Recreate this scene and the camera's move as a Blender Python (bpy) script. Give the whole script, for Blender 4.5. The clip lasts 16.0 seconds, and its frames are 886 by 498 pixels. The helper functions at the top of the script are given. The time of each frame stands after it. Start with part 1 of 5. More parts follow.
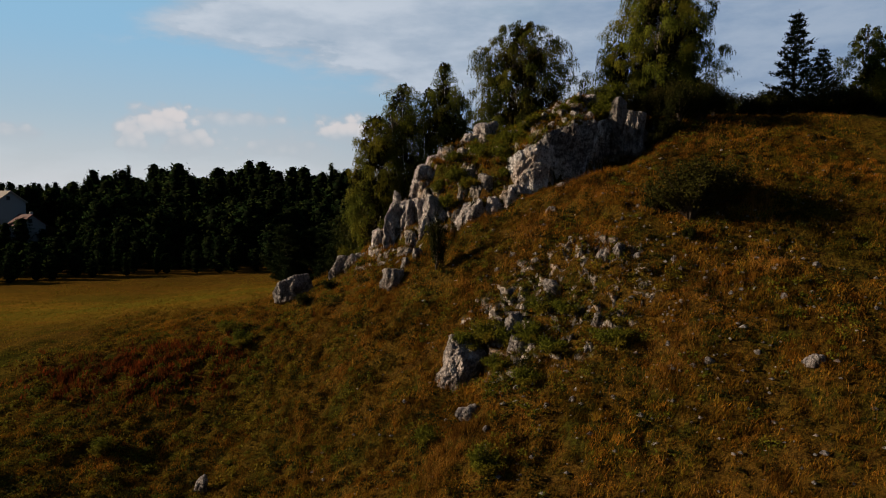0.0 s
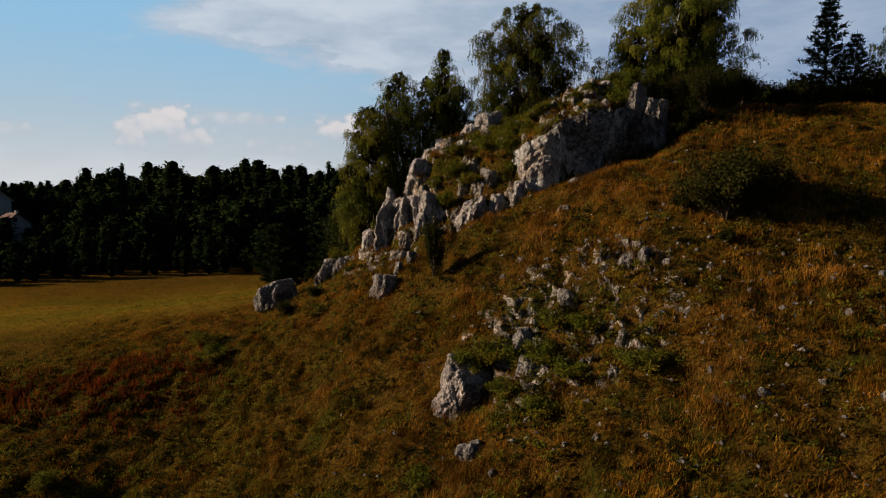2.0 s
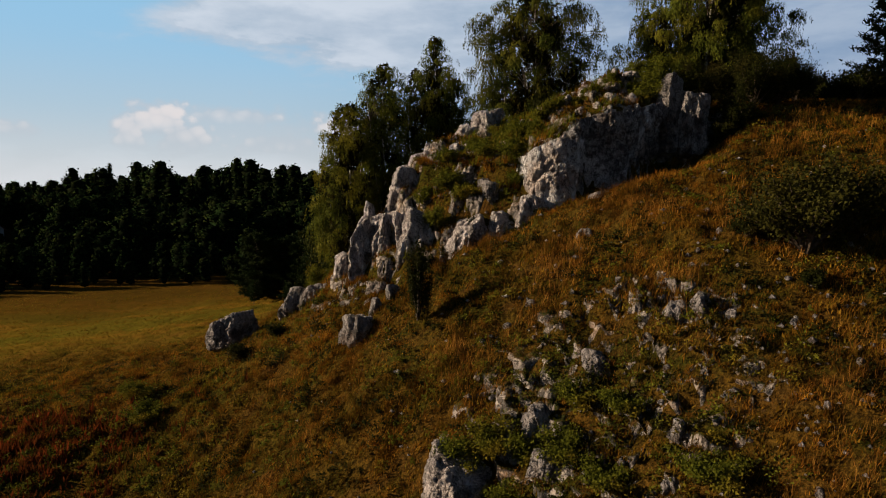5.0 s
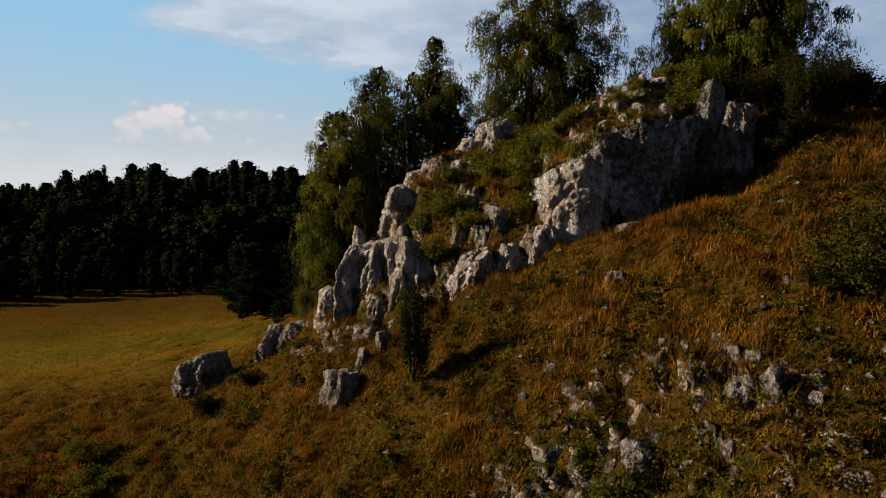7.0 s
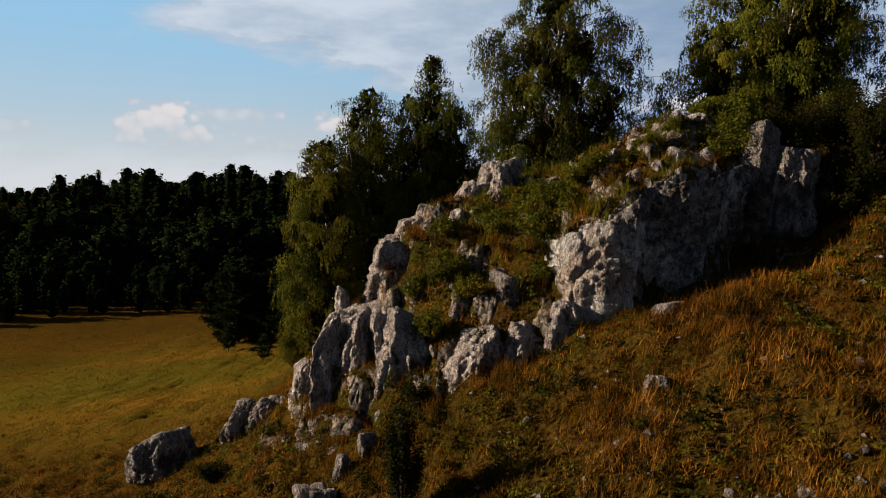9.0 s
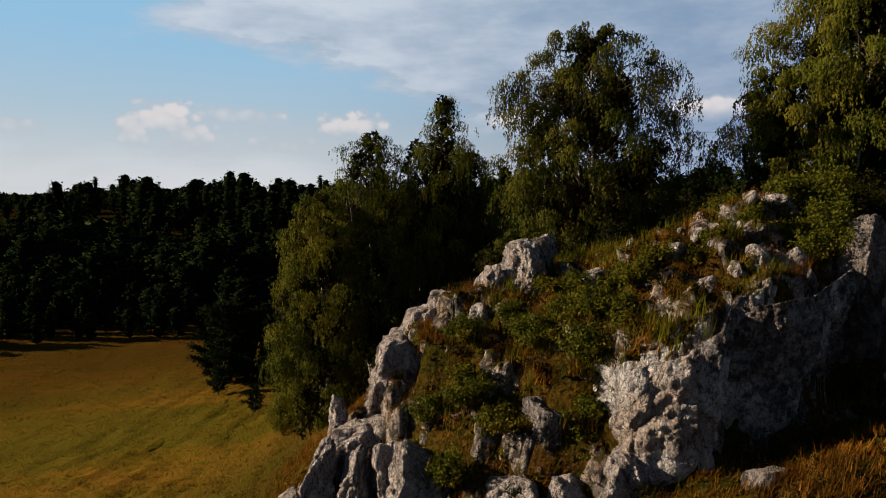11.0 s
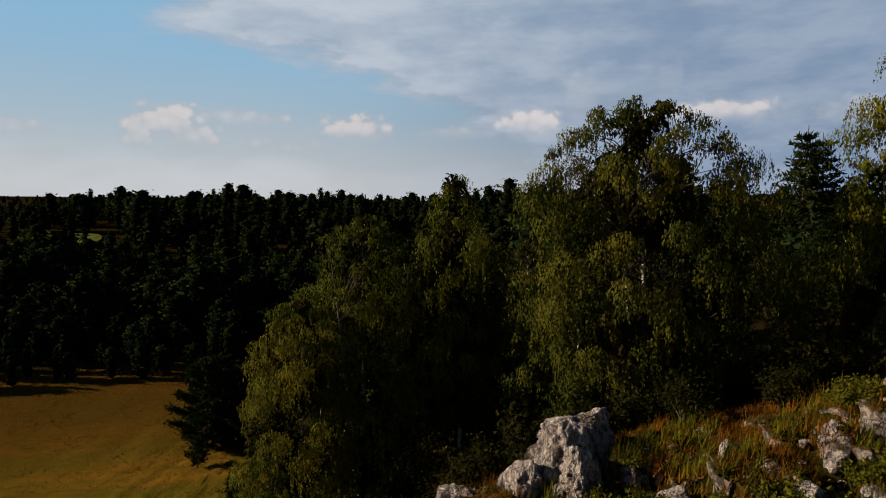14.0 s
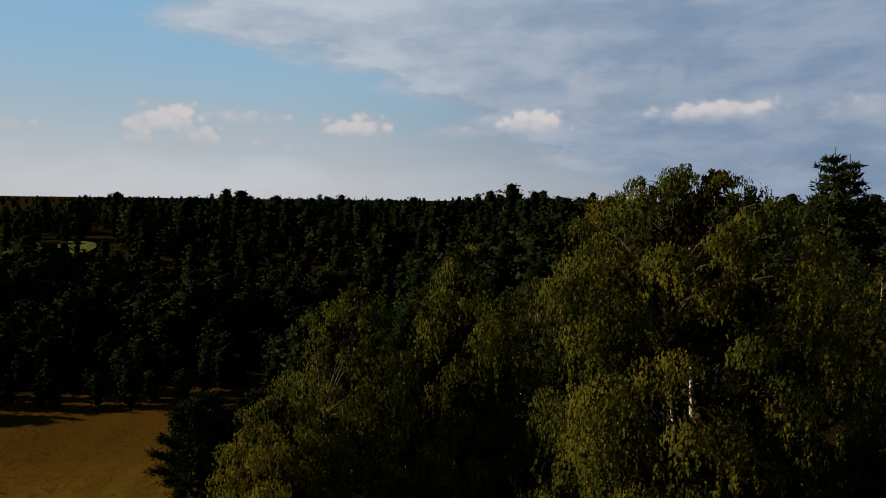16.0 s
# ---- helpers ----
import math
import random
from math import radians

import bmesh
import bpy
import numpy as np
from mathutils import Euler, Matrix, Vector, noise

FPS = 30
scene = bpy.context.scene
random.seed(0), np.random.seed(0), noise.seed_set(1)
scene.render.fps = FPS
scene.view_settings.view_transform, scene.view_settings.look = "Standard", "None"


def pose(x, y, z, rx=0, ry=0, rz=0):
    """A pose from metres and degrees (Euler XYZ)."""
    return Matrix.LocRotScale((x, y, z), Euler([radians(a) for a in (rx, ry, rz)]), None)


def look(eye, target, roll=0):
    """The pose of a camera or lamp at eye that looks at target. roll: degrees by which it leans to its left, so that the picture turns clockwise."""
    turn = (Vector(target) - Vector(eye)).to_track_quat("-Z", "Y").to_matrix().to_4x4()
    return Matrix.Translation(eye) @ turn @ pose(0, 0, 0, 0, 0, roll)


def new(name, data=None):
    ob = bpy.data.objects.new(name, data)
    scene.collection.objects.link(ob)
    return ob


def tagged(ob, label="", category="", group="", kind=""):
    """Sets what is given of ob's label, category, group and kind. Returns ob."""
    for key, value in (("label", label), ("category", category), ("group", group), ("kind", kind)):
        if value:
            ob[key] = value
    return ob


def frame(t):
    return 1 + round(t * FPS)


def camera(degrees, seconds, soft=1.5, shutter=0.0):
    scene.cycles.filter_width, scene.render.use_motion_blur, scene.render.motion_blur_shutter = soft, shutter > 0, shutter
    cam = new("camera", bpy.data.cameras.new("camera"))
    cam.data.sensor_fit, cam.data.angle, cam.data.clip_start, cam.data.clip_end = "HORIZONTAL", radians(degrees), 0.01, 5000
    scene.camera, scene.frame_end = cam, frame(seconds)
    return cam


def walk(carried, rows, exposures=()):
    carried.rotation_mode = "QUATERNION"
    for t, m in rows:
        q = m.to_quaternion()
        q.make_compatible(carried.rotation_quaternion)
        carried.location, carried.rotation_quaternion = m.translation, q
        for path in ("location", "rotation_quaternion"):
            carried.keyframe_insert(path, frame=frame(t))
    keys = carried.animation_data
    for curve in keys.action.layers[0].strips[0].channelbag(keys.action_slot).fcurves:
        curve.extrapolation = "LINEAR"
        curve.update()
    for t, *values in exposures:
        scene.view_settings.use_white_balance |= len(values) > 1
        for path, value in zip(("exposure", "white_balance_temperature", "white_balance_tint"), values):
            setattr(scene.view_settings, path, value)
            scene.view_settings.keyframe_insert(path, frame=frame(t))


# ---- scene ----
cam = camera(72.0, 16.0, soft=1.1)
METRES, EYE, TILT, LEAN, TURN = 50.0, 22.0, -4.8, 0.0, 0.0
ROWS = [
    (0.0, 0.0, 0.0, 0.0, -0.0, 0.0, -0.0),
    (0.5, -0.008, 0.0256, 0.0004, -0.0, -0.0, -0.07),
    (1.0, -0.0082, 0.0525, 0.0012, -0.01, -0.06, -0.08),
    (1.5, -0.004, 0.0805, 0.0032, -0.03, -0.03, -0.11),
    (2.0, 0.0018, 0.1086, 0.006, -0.07, -0.06, -0.1),
    (2.5, 0.0079, 0.1375, 0.0099, -0.1, -0.1, -0.07),
    (3.0, 0.0119, 0.1665, 0.0171, -0.15, -0.14, -0.01),
    (3.5, 0.0146, 0.1964, 0.025, -0.17, -0.15, 0.03),
    (4.0, 0.0156, 0.2275, 0.0308, -0.18, -0.18, 0.04),
    (6.5, 0.0124, 0.3691, 0.0749, -0.13, -0.33, 0.03),
    (7.0, 0.0151, 0.3966, 0.0855, -0.11, -0.34, 0.07),
    (7.5, 0.0173, 0.4238, 0.0981, -0.09, -0.4, 0.07),
    (8.0, 0.0186, 0.452, 0.1148, -0.07, -0.39, 0.1),
    (8.5, 0.0195, 0.479, 0.1331, -0.05, -0.42, 0.11),
    (11.0, 0.0037, 0.6183, 0.2364, 0.06, -0.26, -0.32),
    (11.5, 0.0, 0.6446, 0.2612, 0.1, -0.15, -0.42),
    (12.0, -0.0028, 0.67, 0.2805, 0.15, -0.11, -0.49),
    (12.5, -0.0038, 0.6953, 0.2996, 0.2, -0.08, -0.55),
    (13.0, -0.0041, 0.7201, 0.3187, 0.25, -0.06, -0.56),
    (13.5, -0.004, 0.7453, 0.3369, 0.27, -0.07, -0.58),
    (14.0, -0.0043, 0.7702, 0.3545, 0.3, -0.02, -0.62),
    (14.5, -0.0054, 0.7957, 0.3728, 0.35, 0.0, -0.66),
    (15.0, -0.0063, 0.82, 0.3905, 0.37, 0.01, -0.65),
    (15.5, -0.007, 0.8449, 0.4093, 0.38, -0.0, -0.66),
    (16.0, -0.0081, 0.8703, 0.4297, 0.4, -0.08, -0.69),
]
walk(cam, [(t, pose(0, 0, EYE, TILT, LEAN, TURN) @ pose(METRES * x, METRES * y, METRES * z, 90 + pitch, roll, yaw)) for t, x, y, z, yaw, pitch, roll in ROWS],
     exposures=((0.0, 0.06), (3.0, 0.2), (8.5, 0.25), (11.0, 0.16), (13.0, 0.04), (16.0, -0.08)))

# ---- sky, sun, exposure ----
SUN_EL, SUN_AZ = 19.0, 275.0     # degrees; azimuth clockwise from +y
to_sun = Vector((math.sin(radians(SUN_AZ)) * math.cos(radians(SUN_EL)), math.cos(radians(SUN_AZ)) * math.cos(radians(SUN_EL)), math.sin(radians(SUN_EL))))
sun = new("sun", bpy.data.lights.new("sun", "SUN"))
sun.data.energy, sun.data.angle, sun.data.color = 6.5, radians(0.6), (1.0, 0.79, 0.56)
sun.matrix_world = look((-60, -20, 60), Vector((-60, -20, 60)) - to_sun)


class Nodes:
    """Short calls for node trees."""

    def __init__(self, tree):
        self.t = tree
        tree.nodes.clear()

    def add(self, kind, **inputs):
        n = self.t.nodes.new(kind)
        for key, value in inputs.items():
            self.put(n.inputs[key.replace("_", " ")], value)
        return n

    def put(self, socket, value):
        if isinstance(value, bpy.types.NodeSocket):
            self.t.links.new(value, socket)
        else:
            socket.default_value = value

    def math(self, op, a, b=0.0, c=0.0, clamp=False):
        n = self.t.nodes.new("ShaderNodeMath")
        n.operation, n.use_clamp = op, clamp
        for s, v in zip(n.inputs, (a, b, c)):
            self.put(s, v)
        return n.outputs[0]

    def step(self, v, lo, hi, a=0.0, b=1.0):
        n = self.t.nodes.new("ShaderNodeMapRange")
        n.interpolation_type = "SMOOTHSTEP"
        for s, x in zip(n.inputs, (v, lo, hi, a, b)):
            self.put(s, x)
        return n.outputs[0]

    def noise(self, vec, scale, detail=4.0, rough=0.55, dist=0.0):
        return self.add("ShaderNodeTexNoise", Vector=vec, Scale=scale, Detail=detail, Roughness=rough, Distortion=dist).outputs[0]

    def mix(self, fac, a, b, mode="MIX"):
        n = self.t.nodes.new("ShaderNodeMix")
        n.data_type, n.blend_type = "RGBA", mode
        for s, v in zip((n.inputs[0], n.inputs[6], n.inputs[7]), (fac, a, b)):
            self.put(s, (*v, 1.0) if isinstance(v, tuple) and len(v) == 3 else v)
        return n.outputs[2]

    def scaled(self, vec, s):
        n = self.t.nodes.new("ShaderNodeMapping")
        self.put(n.inputs[0], vec)
        n.inputs[3].default_value = s
        return n.outputs[0]


world = bpy.data.worlds.new("sky")
scene.world = world
world.use_nodes = True
N = Nodes(world.node_tree)
way = N.add("ShaderNodeTexCoord").outputs["Generated"]
sky = N.add("ShaderNodeTexSky")
sky.sky_type, sky.sun_disc = "NISHITA", False
sky.sun_elevation, sky.sun_rotation = radians(SUN_EL), radians(SUN_AZ)
sky.air_density, sky.dust_density, sky.ozone_density = 1.0, 0.4, 1.2
sky.altitude = 1200
xyz = N.add("ShaderNodeSeparateXYZ", Vector=way)
az = N.math("MULTIPLY", N.math("ARCTAN2", xyz.outputs[0], xyz.outputs[1]), 57.2958)
el = N.math("MULTIPLY", N.math("ARCSINE", xyz.outputs[2]), 57.2958)
n_big = N.noise(N.scaled(way, (1.0, 1.0, 2.6)), 3.2, 6, 0.55, 0.2)
n_mid = N.noise(N.scaled(way, (1.0, 1.0, 3.2)), 8.0, 8, 0.58)
n_fine = N.noise(N.scaled(way, (1.0, 1.0, 1.3)), 42.0, 6, 0.6)
billow = N.add("ShaderNodeTexVoronoi", Vector=N.scaled(way, (1.0, 1.0, 1.2)), Scale=48.0).outputs[0]
# the high sheet of cloud, thinning out towards the west
edge = N.math("MINIMUM", N.math("MULTIPLY_ADD", az, -0.14, 8.9), N.math("MULTIPLY_ADD", az, -0.45, 6.8))
d = N.math("SUBTRACT", el, edge)
wob = N.math("MULTIPLY_ADD", n_mid, 9.0, -4.5)
sheet = N.step(N.math("ADD", d, wob), -0.6, 2.8)
west = N.step(N.math("ADD", N.math("MULTIPLY_ADD", el, -0.9, az), N.math("MULTIPLY", wob, 1.5)), -41.0, -33.0)
# the sheet thins overhead to lessen fill light on shaded sides
high = N.step(N.math("MULTIPLY_ADD", wob, 2.0, el), 34.0, 20.0, 0.12, 1.0)
sheet = N.math("MULTIPLY", N.math("MULTIPLY", N.math("MULTIPLY", sheet, west), N.step(n_big, 0.18, 0.5, 0.6, 0.95)), high)
haze = N.math("MULTIPLY", N.step(N.math("MULTIPLY_ADD", wob, 0.5, el), 14.0, 1.0), N.step(n_big, 0.2, 0.7, 0.8, 1.0))
# cloud, haze and veil stay on the viewed side; elsewhere dim, to cut fill
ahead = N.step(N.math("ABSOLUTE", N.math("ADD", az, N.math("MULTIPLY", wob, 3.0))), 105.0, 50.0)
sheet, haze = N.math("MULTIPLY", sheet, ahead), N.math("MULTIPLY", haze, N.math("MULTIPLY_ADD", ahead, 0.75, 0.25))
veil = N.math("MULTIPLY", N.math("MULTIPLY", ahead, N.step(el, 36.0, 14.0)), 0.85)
sky_lit = N.add("ShaderNodeBackground", Color=N.mix(1.0, sky.outputs[0], (0.62, 0.70, 0.78), "MULTIPLY"), Strength=0.04)
east = N.step(az, -14.0, 26.0)
haze_low = N.step(el, 8.0, 0.5)
sheet_tone = N.mix(N.step(n_mid, 0.32, 0.72), (0.40, 0.47, 0.565), (0.56, 0.61, 0.685))
sheet_tone = N.mix(east, sheet_tone, N.mix(N.step(n_mid, 0.3, 0.7), (0.21, 0.295, 0.435), (0.34, 0.41, 0.525)))
haze_tone = N.mix(haze_low, N.mix(N.step(az, -20.0, 22.0), (0.44, 0.55, 0.63), (0.25, 0.34, 0.455)), N.mix(N.step(az, -20.0, 22.0), (0.58, 0.60, 0.63), (0.37, 0.42, 0.50)))
mask = None
for a, e, ra, re, full in ((-18.5, 5.0, 11.0, 3.4, 0.35), (-24.6, 6.0, 4.0, 2.5, 0.92), (-26.8, 5.0, 1.8, 2.8, 0.8), (-18.6, 6.5, 6.4, 1.6, 0.6), (-22.4, 4.6, 3.6, 2.6, 0.7), (-14.6, 4.2, 6.0, 1.9, 0.5), (-8.4, 6.0, 4.6, 2.0, 0.9), (0.8, 5.8, 4.4, 0.9, 0.5), (7.6, 6.6, 4.4, 2.0, 0.85),
                           (12.0, 9.0, 2.0, 3.0, 0.4), (23.4, 7.3, 7.2, 1.5, 0.85), (34.8, 6.8, 5.4, 1.7, 0.5), (10.0, 3.5, 3.0, 0.8, 0.5), (-35.6, 4.9, 3.4, 1.1, 0.55), (19.5, 10.0, 1.4, 2.4, 0.25), (22.5, 16.4, 2.4, 1.2, 0.3)):
    u = N.math("DIVIDE", N.math("SUBTRACT", az, a), ra)
    v = N.math("DIVIDE", N.math("SUBTRACT", el, e), re)
    r = N.math("SQRT", N.math("ADD", N.math("MULTIPLY", u, u), N.math("MULTIPLY", v, v)))
    m = N.math("ADD", N.math("SUBTRACT", 1.0, r), N.math("ADD", N.math("MULTIPLY_ADD", n_fine, 0.8, -0.38), N.math("MULTIPLY_ADD", billow, -0.45, 0.2)))
    m = N.math("MULTIPLY", N.step(m, 0.0, 0.55, 0.0, full), N.step(v, -1.0, 0.35))
    mask = m if mask is None else N.math("MAXIMUM", mask, m)
puff_tone = N.mix(N.step(N.math("MULTIPLY_ADD", billow, -0.5, mask), 0.1, 0.75), (0.50, 0.53, 0.58), (0.76, 0.70, 0.69))
cover = N.add("ShaderNodeBackground", Color=N.mix(mask, N.mix(sheet, N.mix(N.step(el, 4.0, 15.0), haze_tone, (0.29, 0.53, 0.745)), sheet_tone), puff_tone), Strength=1.0)
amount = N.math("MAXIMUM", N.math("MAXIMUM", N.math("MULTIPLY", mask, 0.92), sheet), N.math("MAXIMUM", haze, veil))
shown = N.add("ShaderNodeMixShader", Fac=amount)
N.t.links.new(sky_lit.outputs[0], shown.inputs[1])
N.t.links.new(cover.outputs[0], shown.inputs[2])
N.t.links.new(shown.outputs[0], N.add("ShaderNodeOutputWorld").inputs[0])

# ---- materials ----


def material(name):
    m = bpy.data.materials.new(name)
    m.use_nodes = True
    return m, Nodes(m.node_tree)


def surface(n, color, rough=0.9, bump=None, strength=0.5, dist=0.05, spec=0.25, leafy=0.0):
    b = n.add("ShaderNodeBsdfPrincipled", Base_Color=color, Roughness=rough)
    b.inputs["Specular IOR Level"].default_value = spec
    if bump is not None:
        k = n.add("ShaderNodeBump", Height=bump, Strength=strength, Distance=dist)
        n.t.links.new(k.outputs[0], b.inputs["Normal"])
    out = b.outputs[0]
    if leafy:
        s = n.add("ShaderNodeMixShader", Fac=leafy)
        n.t.links.new(out, s.inputs[1])
        n.t.links.new(n.add("ShaderNodeBsdfTranslucent", Color=color).outputs[0], s.inputs[2])
        out = s.outputs[0]
    n.t.links.new(out, n.add("ShaderNodeOutputMaterial").inputs[0])


def ground_material():
    m, n = material("dry_meadow_soil")
    p = n.add("ShaderNodeTexCoord").outputs["Object"]
    big, mid, fine = n.noise(p, 0.045, 4, 0.6, 0.5), n.noise(p, 0.35, 5, 0.65), n.noise(p, 5.0, 5, 0.7)
    streak = n.noise(n.scaled(p, (0.09, 0.5, 0.3)), 1.0, 4, 0.6, 0.8)
    c = n.mix(n.step(big, 0.4, 0.62), (0.082, 0.056, 0.008), (0.115, 0.060, 0.010))
    c = n.mix(n.step(mid, 0.45, 0.62), c, (0.046, 0.044, 0.006))
    c = n.mix(n.step(streak, 0.52, 0.7), c, (0.095, 0.048, 0.011))
    c = n.mix(n.step(fine, 0.42, 0.6, 0.0, 0.75), c, (0.014, 0.009, 0.003))
    c = n.mix(n.step(n.noise(p, 17.0, 4, 0.7), 0.45, 0.6, 0.0, 0.4), c, (0.012, 0.008, 0.003))
    foot = n.math("MULTIPLY", n.step(n.math("MULTIPLY_ADD", mid, -8.0, n.add("ShaderNodeSeparateXYZ", Vector=p).outputs[0]), -12.0, -22.0), n.step(n.math("MULTIPLY_ADD", mid, 10.0, n.add("ShaderNodeSeparateXYZ", Vector=p).outputs[1]), 60.0, 86.0, 0.0, 0.85))
    c = n.mix(foot, c, n.mix(n.step(streak, 0.4, 0.62), (0.15, 0.098, 0.010), (0.21, 0.108, 0.014)))
    sward = n.noise(n.scaled(p, (0.028, 0.075, 0.05)), 1.0, 5, 0.6, 0.4)
    c = n.mix(n.math("MULTIPLY", foot, n.step(sward, 0.44, 0.60)), c, n.mix(mid, (0.070, 0.068, 0.008), (0.115, 0.088, 0.010)))
    # the sward reddens towards the far end of the meadow
    where = n.add("ShaderNodeSeparateXYZ", Vector=p)
    band = n.math("MULTIPLY", n.step(n.math("MULTIPLY_ADD", big, 30.0, where.outputs[1]), 104.0, 142.0), n.step(where.outputs[1], 190.0, 165.0))
    c = n.mix(n.math("MULTIPLY", band, 0.8), c, n.mix(mid, (0.092, 0.041, 0.007), (0.056, 0.029, 0.006)))
    c = n.mix(n.math("MULTIPLY", foot, n.step(n.noise(p, 0.7, 6, 0.68), 0.50, 0.66, 0.0, 0.5)), c, (0.046, 0.034, 0.006))
    # the ground turns nearly black under the woods
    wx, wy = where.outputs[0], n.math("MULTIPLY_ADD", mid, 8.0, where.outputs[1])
    woods_floor = n.math("MAXIMUM", n.step(n.math("MULTIPLY_ADD", wx, -0.33, wy), 174.0, 180.0), n.math("MULTIPLY", n.step(wy, 68.0, 74.0), n.step(wx, -3.0, 3.0)))
    c = n.mix(n.math("MULTIPLY", woods_floor, 0.92), c, n.mix(fine, (0.008, 0.006, 0.003), (0.022, 0.016, 0.007)))
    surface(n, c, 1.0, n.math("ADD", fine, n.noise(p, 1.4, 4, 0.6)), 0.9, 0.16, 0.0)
    return m


def grass_material(name, a, b, c, leafy=0.3, patch=0.4, dark=0.6):
    m, n = material(name)
    p = n.add("ShaderNodeTexCoord").outputs["Object"]
    isl = n.add("ShaderNodeNewGeometry").outputs["Random Per Island"]
    col = n.mix(n.step(n.noise(p, 0.22, 4, 0.6, 0.6), 0.42, 0.6), a, b)
    col = n.mix(n.math("MULTIPLY", isl, n.noise(p, 1.1, 3)), col, c)
    col = n.mix(n.step(isl, 0.0, 1.0, 0.0, dark), col, (0.016, 0.009, 0.003))
    tone = n.step(n.noise(p, 0.4, 5, 0.65, 0.8), 0.34, 0.64, patch, 1.3)
    col = n.mix(1.0, col, n.add("ShaderNodeCombineXYZ", X=tone, Y=tone, Z=tone).outputs[0], "MULTIPLY")
    surface(n, col, 0.9, None, spec=0.0, leafy=leafy)
    return m


def leaf_material(name, a, b, c, leafy=0.3, rough=0.8, spec=0.03):
    m, n = material(name)
    p = n.add("ShaderNodeTexCoord").outputs["Object"]
    isl = n.add("ShaderNodeNewGeometry").outputs["Random Per Island"]
    obj = n.add("ShaderNodeObjectInfo").outputs["Random"]
    col = n.mix(isl, a, b)
    col = n.mix(n.step(n.math("ADD", n.noise(p, 0.28, 4, 0.6), n.math("MULTIPLY", obj, 0.12)), 0.5, 0.72, 0.0, 0.8), col, c)
    surface(n, col, rough, None, spec=spec, leafy=leafy)
    return m


def stone_material(name, light, grey, dark, warm, worn=1.0, fresh=None):
    m, n = material(name)
    p = n.add("ShaderNodeTexCoord").outputs["Object"]
    big, mid, fine = n.noise(p, 0.45, 5, 0.6, 0.3), n.noise(p, 1.9, 6, 0.66), n.noise(p, 8.0, 6, 0.7)
    runs = n.noise(n.scaled(p, (3.2, 3.2, 0.30)), 1.0, 6, 0.66, 0.3)
    thin = n.noise(n.scaled(p, (9.0, 9.0, 0.9)), 1.0, 5, 0.65, 0.2)
    split = n.math("ABSOLUTE", n.math("SUBTRACT", n.noise(n.scaled(p, (1.0, 1.0, 0.55)), 1.7, 7, 0.62, 0.5), 0.5))
    chink = n.math("ABSOLUTE", n.math("SUBTRACT", n.noise(n.scaled(p, (1.0, 1.0, 0.8)), 4.6, 6, 0.62, 0.3), 0.5))
    grain = n.noise(p, 26.0, 4, 0.7)
    joint = n.add("ShaderNodeTexVoronoi", Vector=n.scaled(p, (0.9, 0.9, 1.5)), Scale=1.3)
    joint.feature = "DISTANCE_TO_EDGE"
    c = n.mix(n.step(mid, 0.40, 0.64, 0.0, 0.75), light, grey)
    c = n.mix(n.step(n.math("MULTIPLY_ADD", fine, 0.25, big), 0.62, 0.76, 0.0, 0.75), c, warm)
    c = n.mix(n.step(runs, 0.55, 0.68, 0.0, 0.62 * worn), c, dark)
    c = n.mix(n.step(thin, 0.56, 0.72, 0.0, 0.5), c, dark)
    crust = n.noise(n.scaled(p, (1.0, 1.0, 0.7)), 0.62, 6, 0.68, 0.4)
    if fresh:
        # clean stone up to fresh; lichen crust and painted shade darken the rest
        at = n.add("ShaderNodeSeparateXYZ", Vector=p)
        crust_and_shade = n.step(n.math("MULTIPLY_ADD", mid, 3.0, at.outputs[0]), fresh, fresh + 1.6, -0.12, 0.09)
        crust = n.math("ADD", crust, n.math("MAXIMUM", crust_and_shade, n.step(n.math("MULTIPLY_ADD", mid, 2.4, at.outputs[2]), 26.6, 27.8, -0.12, 0.08)))
    lichen = n.step(crust, 0.49, 0.58)
    c = n.mix(n.math("MULTIPLY", lichen, n.step(n.noise(p, 2.4, 8, 0.74), 0.40, 0.58, 0.30, 0.88)), c, dark)
    c = n.mix(n.step(n.noise(n.scaled(p, (1.0, 1.0, 0.6)), 3.4, 7, 0.72), 0.55, 0.64, 0.0, 0.7), c, dark)
    c = n.mix(n.step(grain, 0.56, 0.68, 0.0, 0.4), c, dark)
    c = n.mix(n.math("MULTIPLY", n.step(joint.outputs[0], 0.03, 0.0, 0.0, 0.7), n.step(mid, 0.48, 0.58)), c, (0.025, 0.022, 0.02))
    c = n.mix(n.step(split, 0.022, 0.0, 0.0, 0.8), c, (0.022, 0.02, 0.018))
    c = n.mix(n.step(chink, 0.026, 0.0, 0.0, 0.6), c, (0.03, 0.027, 0.024))
    h = n.math("ADD", n.math("MULTIPLY", mid, 0.7), n.math("ADD", n.math("MULTIPLY", fine, 0.6), n.math("ADD", n.step(split, 0.0, 0.08, 0.0, 0.9), n.step(chink, 0.0, 0.10, 0.0, 0.5))))
    h = n.math("ADD", h, n.math("ADD", n.math("MULTIPLY", runs, 1.0), n.math("MULTIPLY", thin, 0.5)))
    surface(n, c, 0.95, h, 1.0, 0.24, 0.1)
    return m


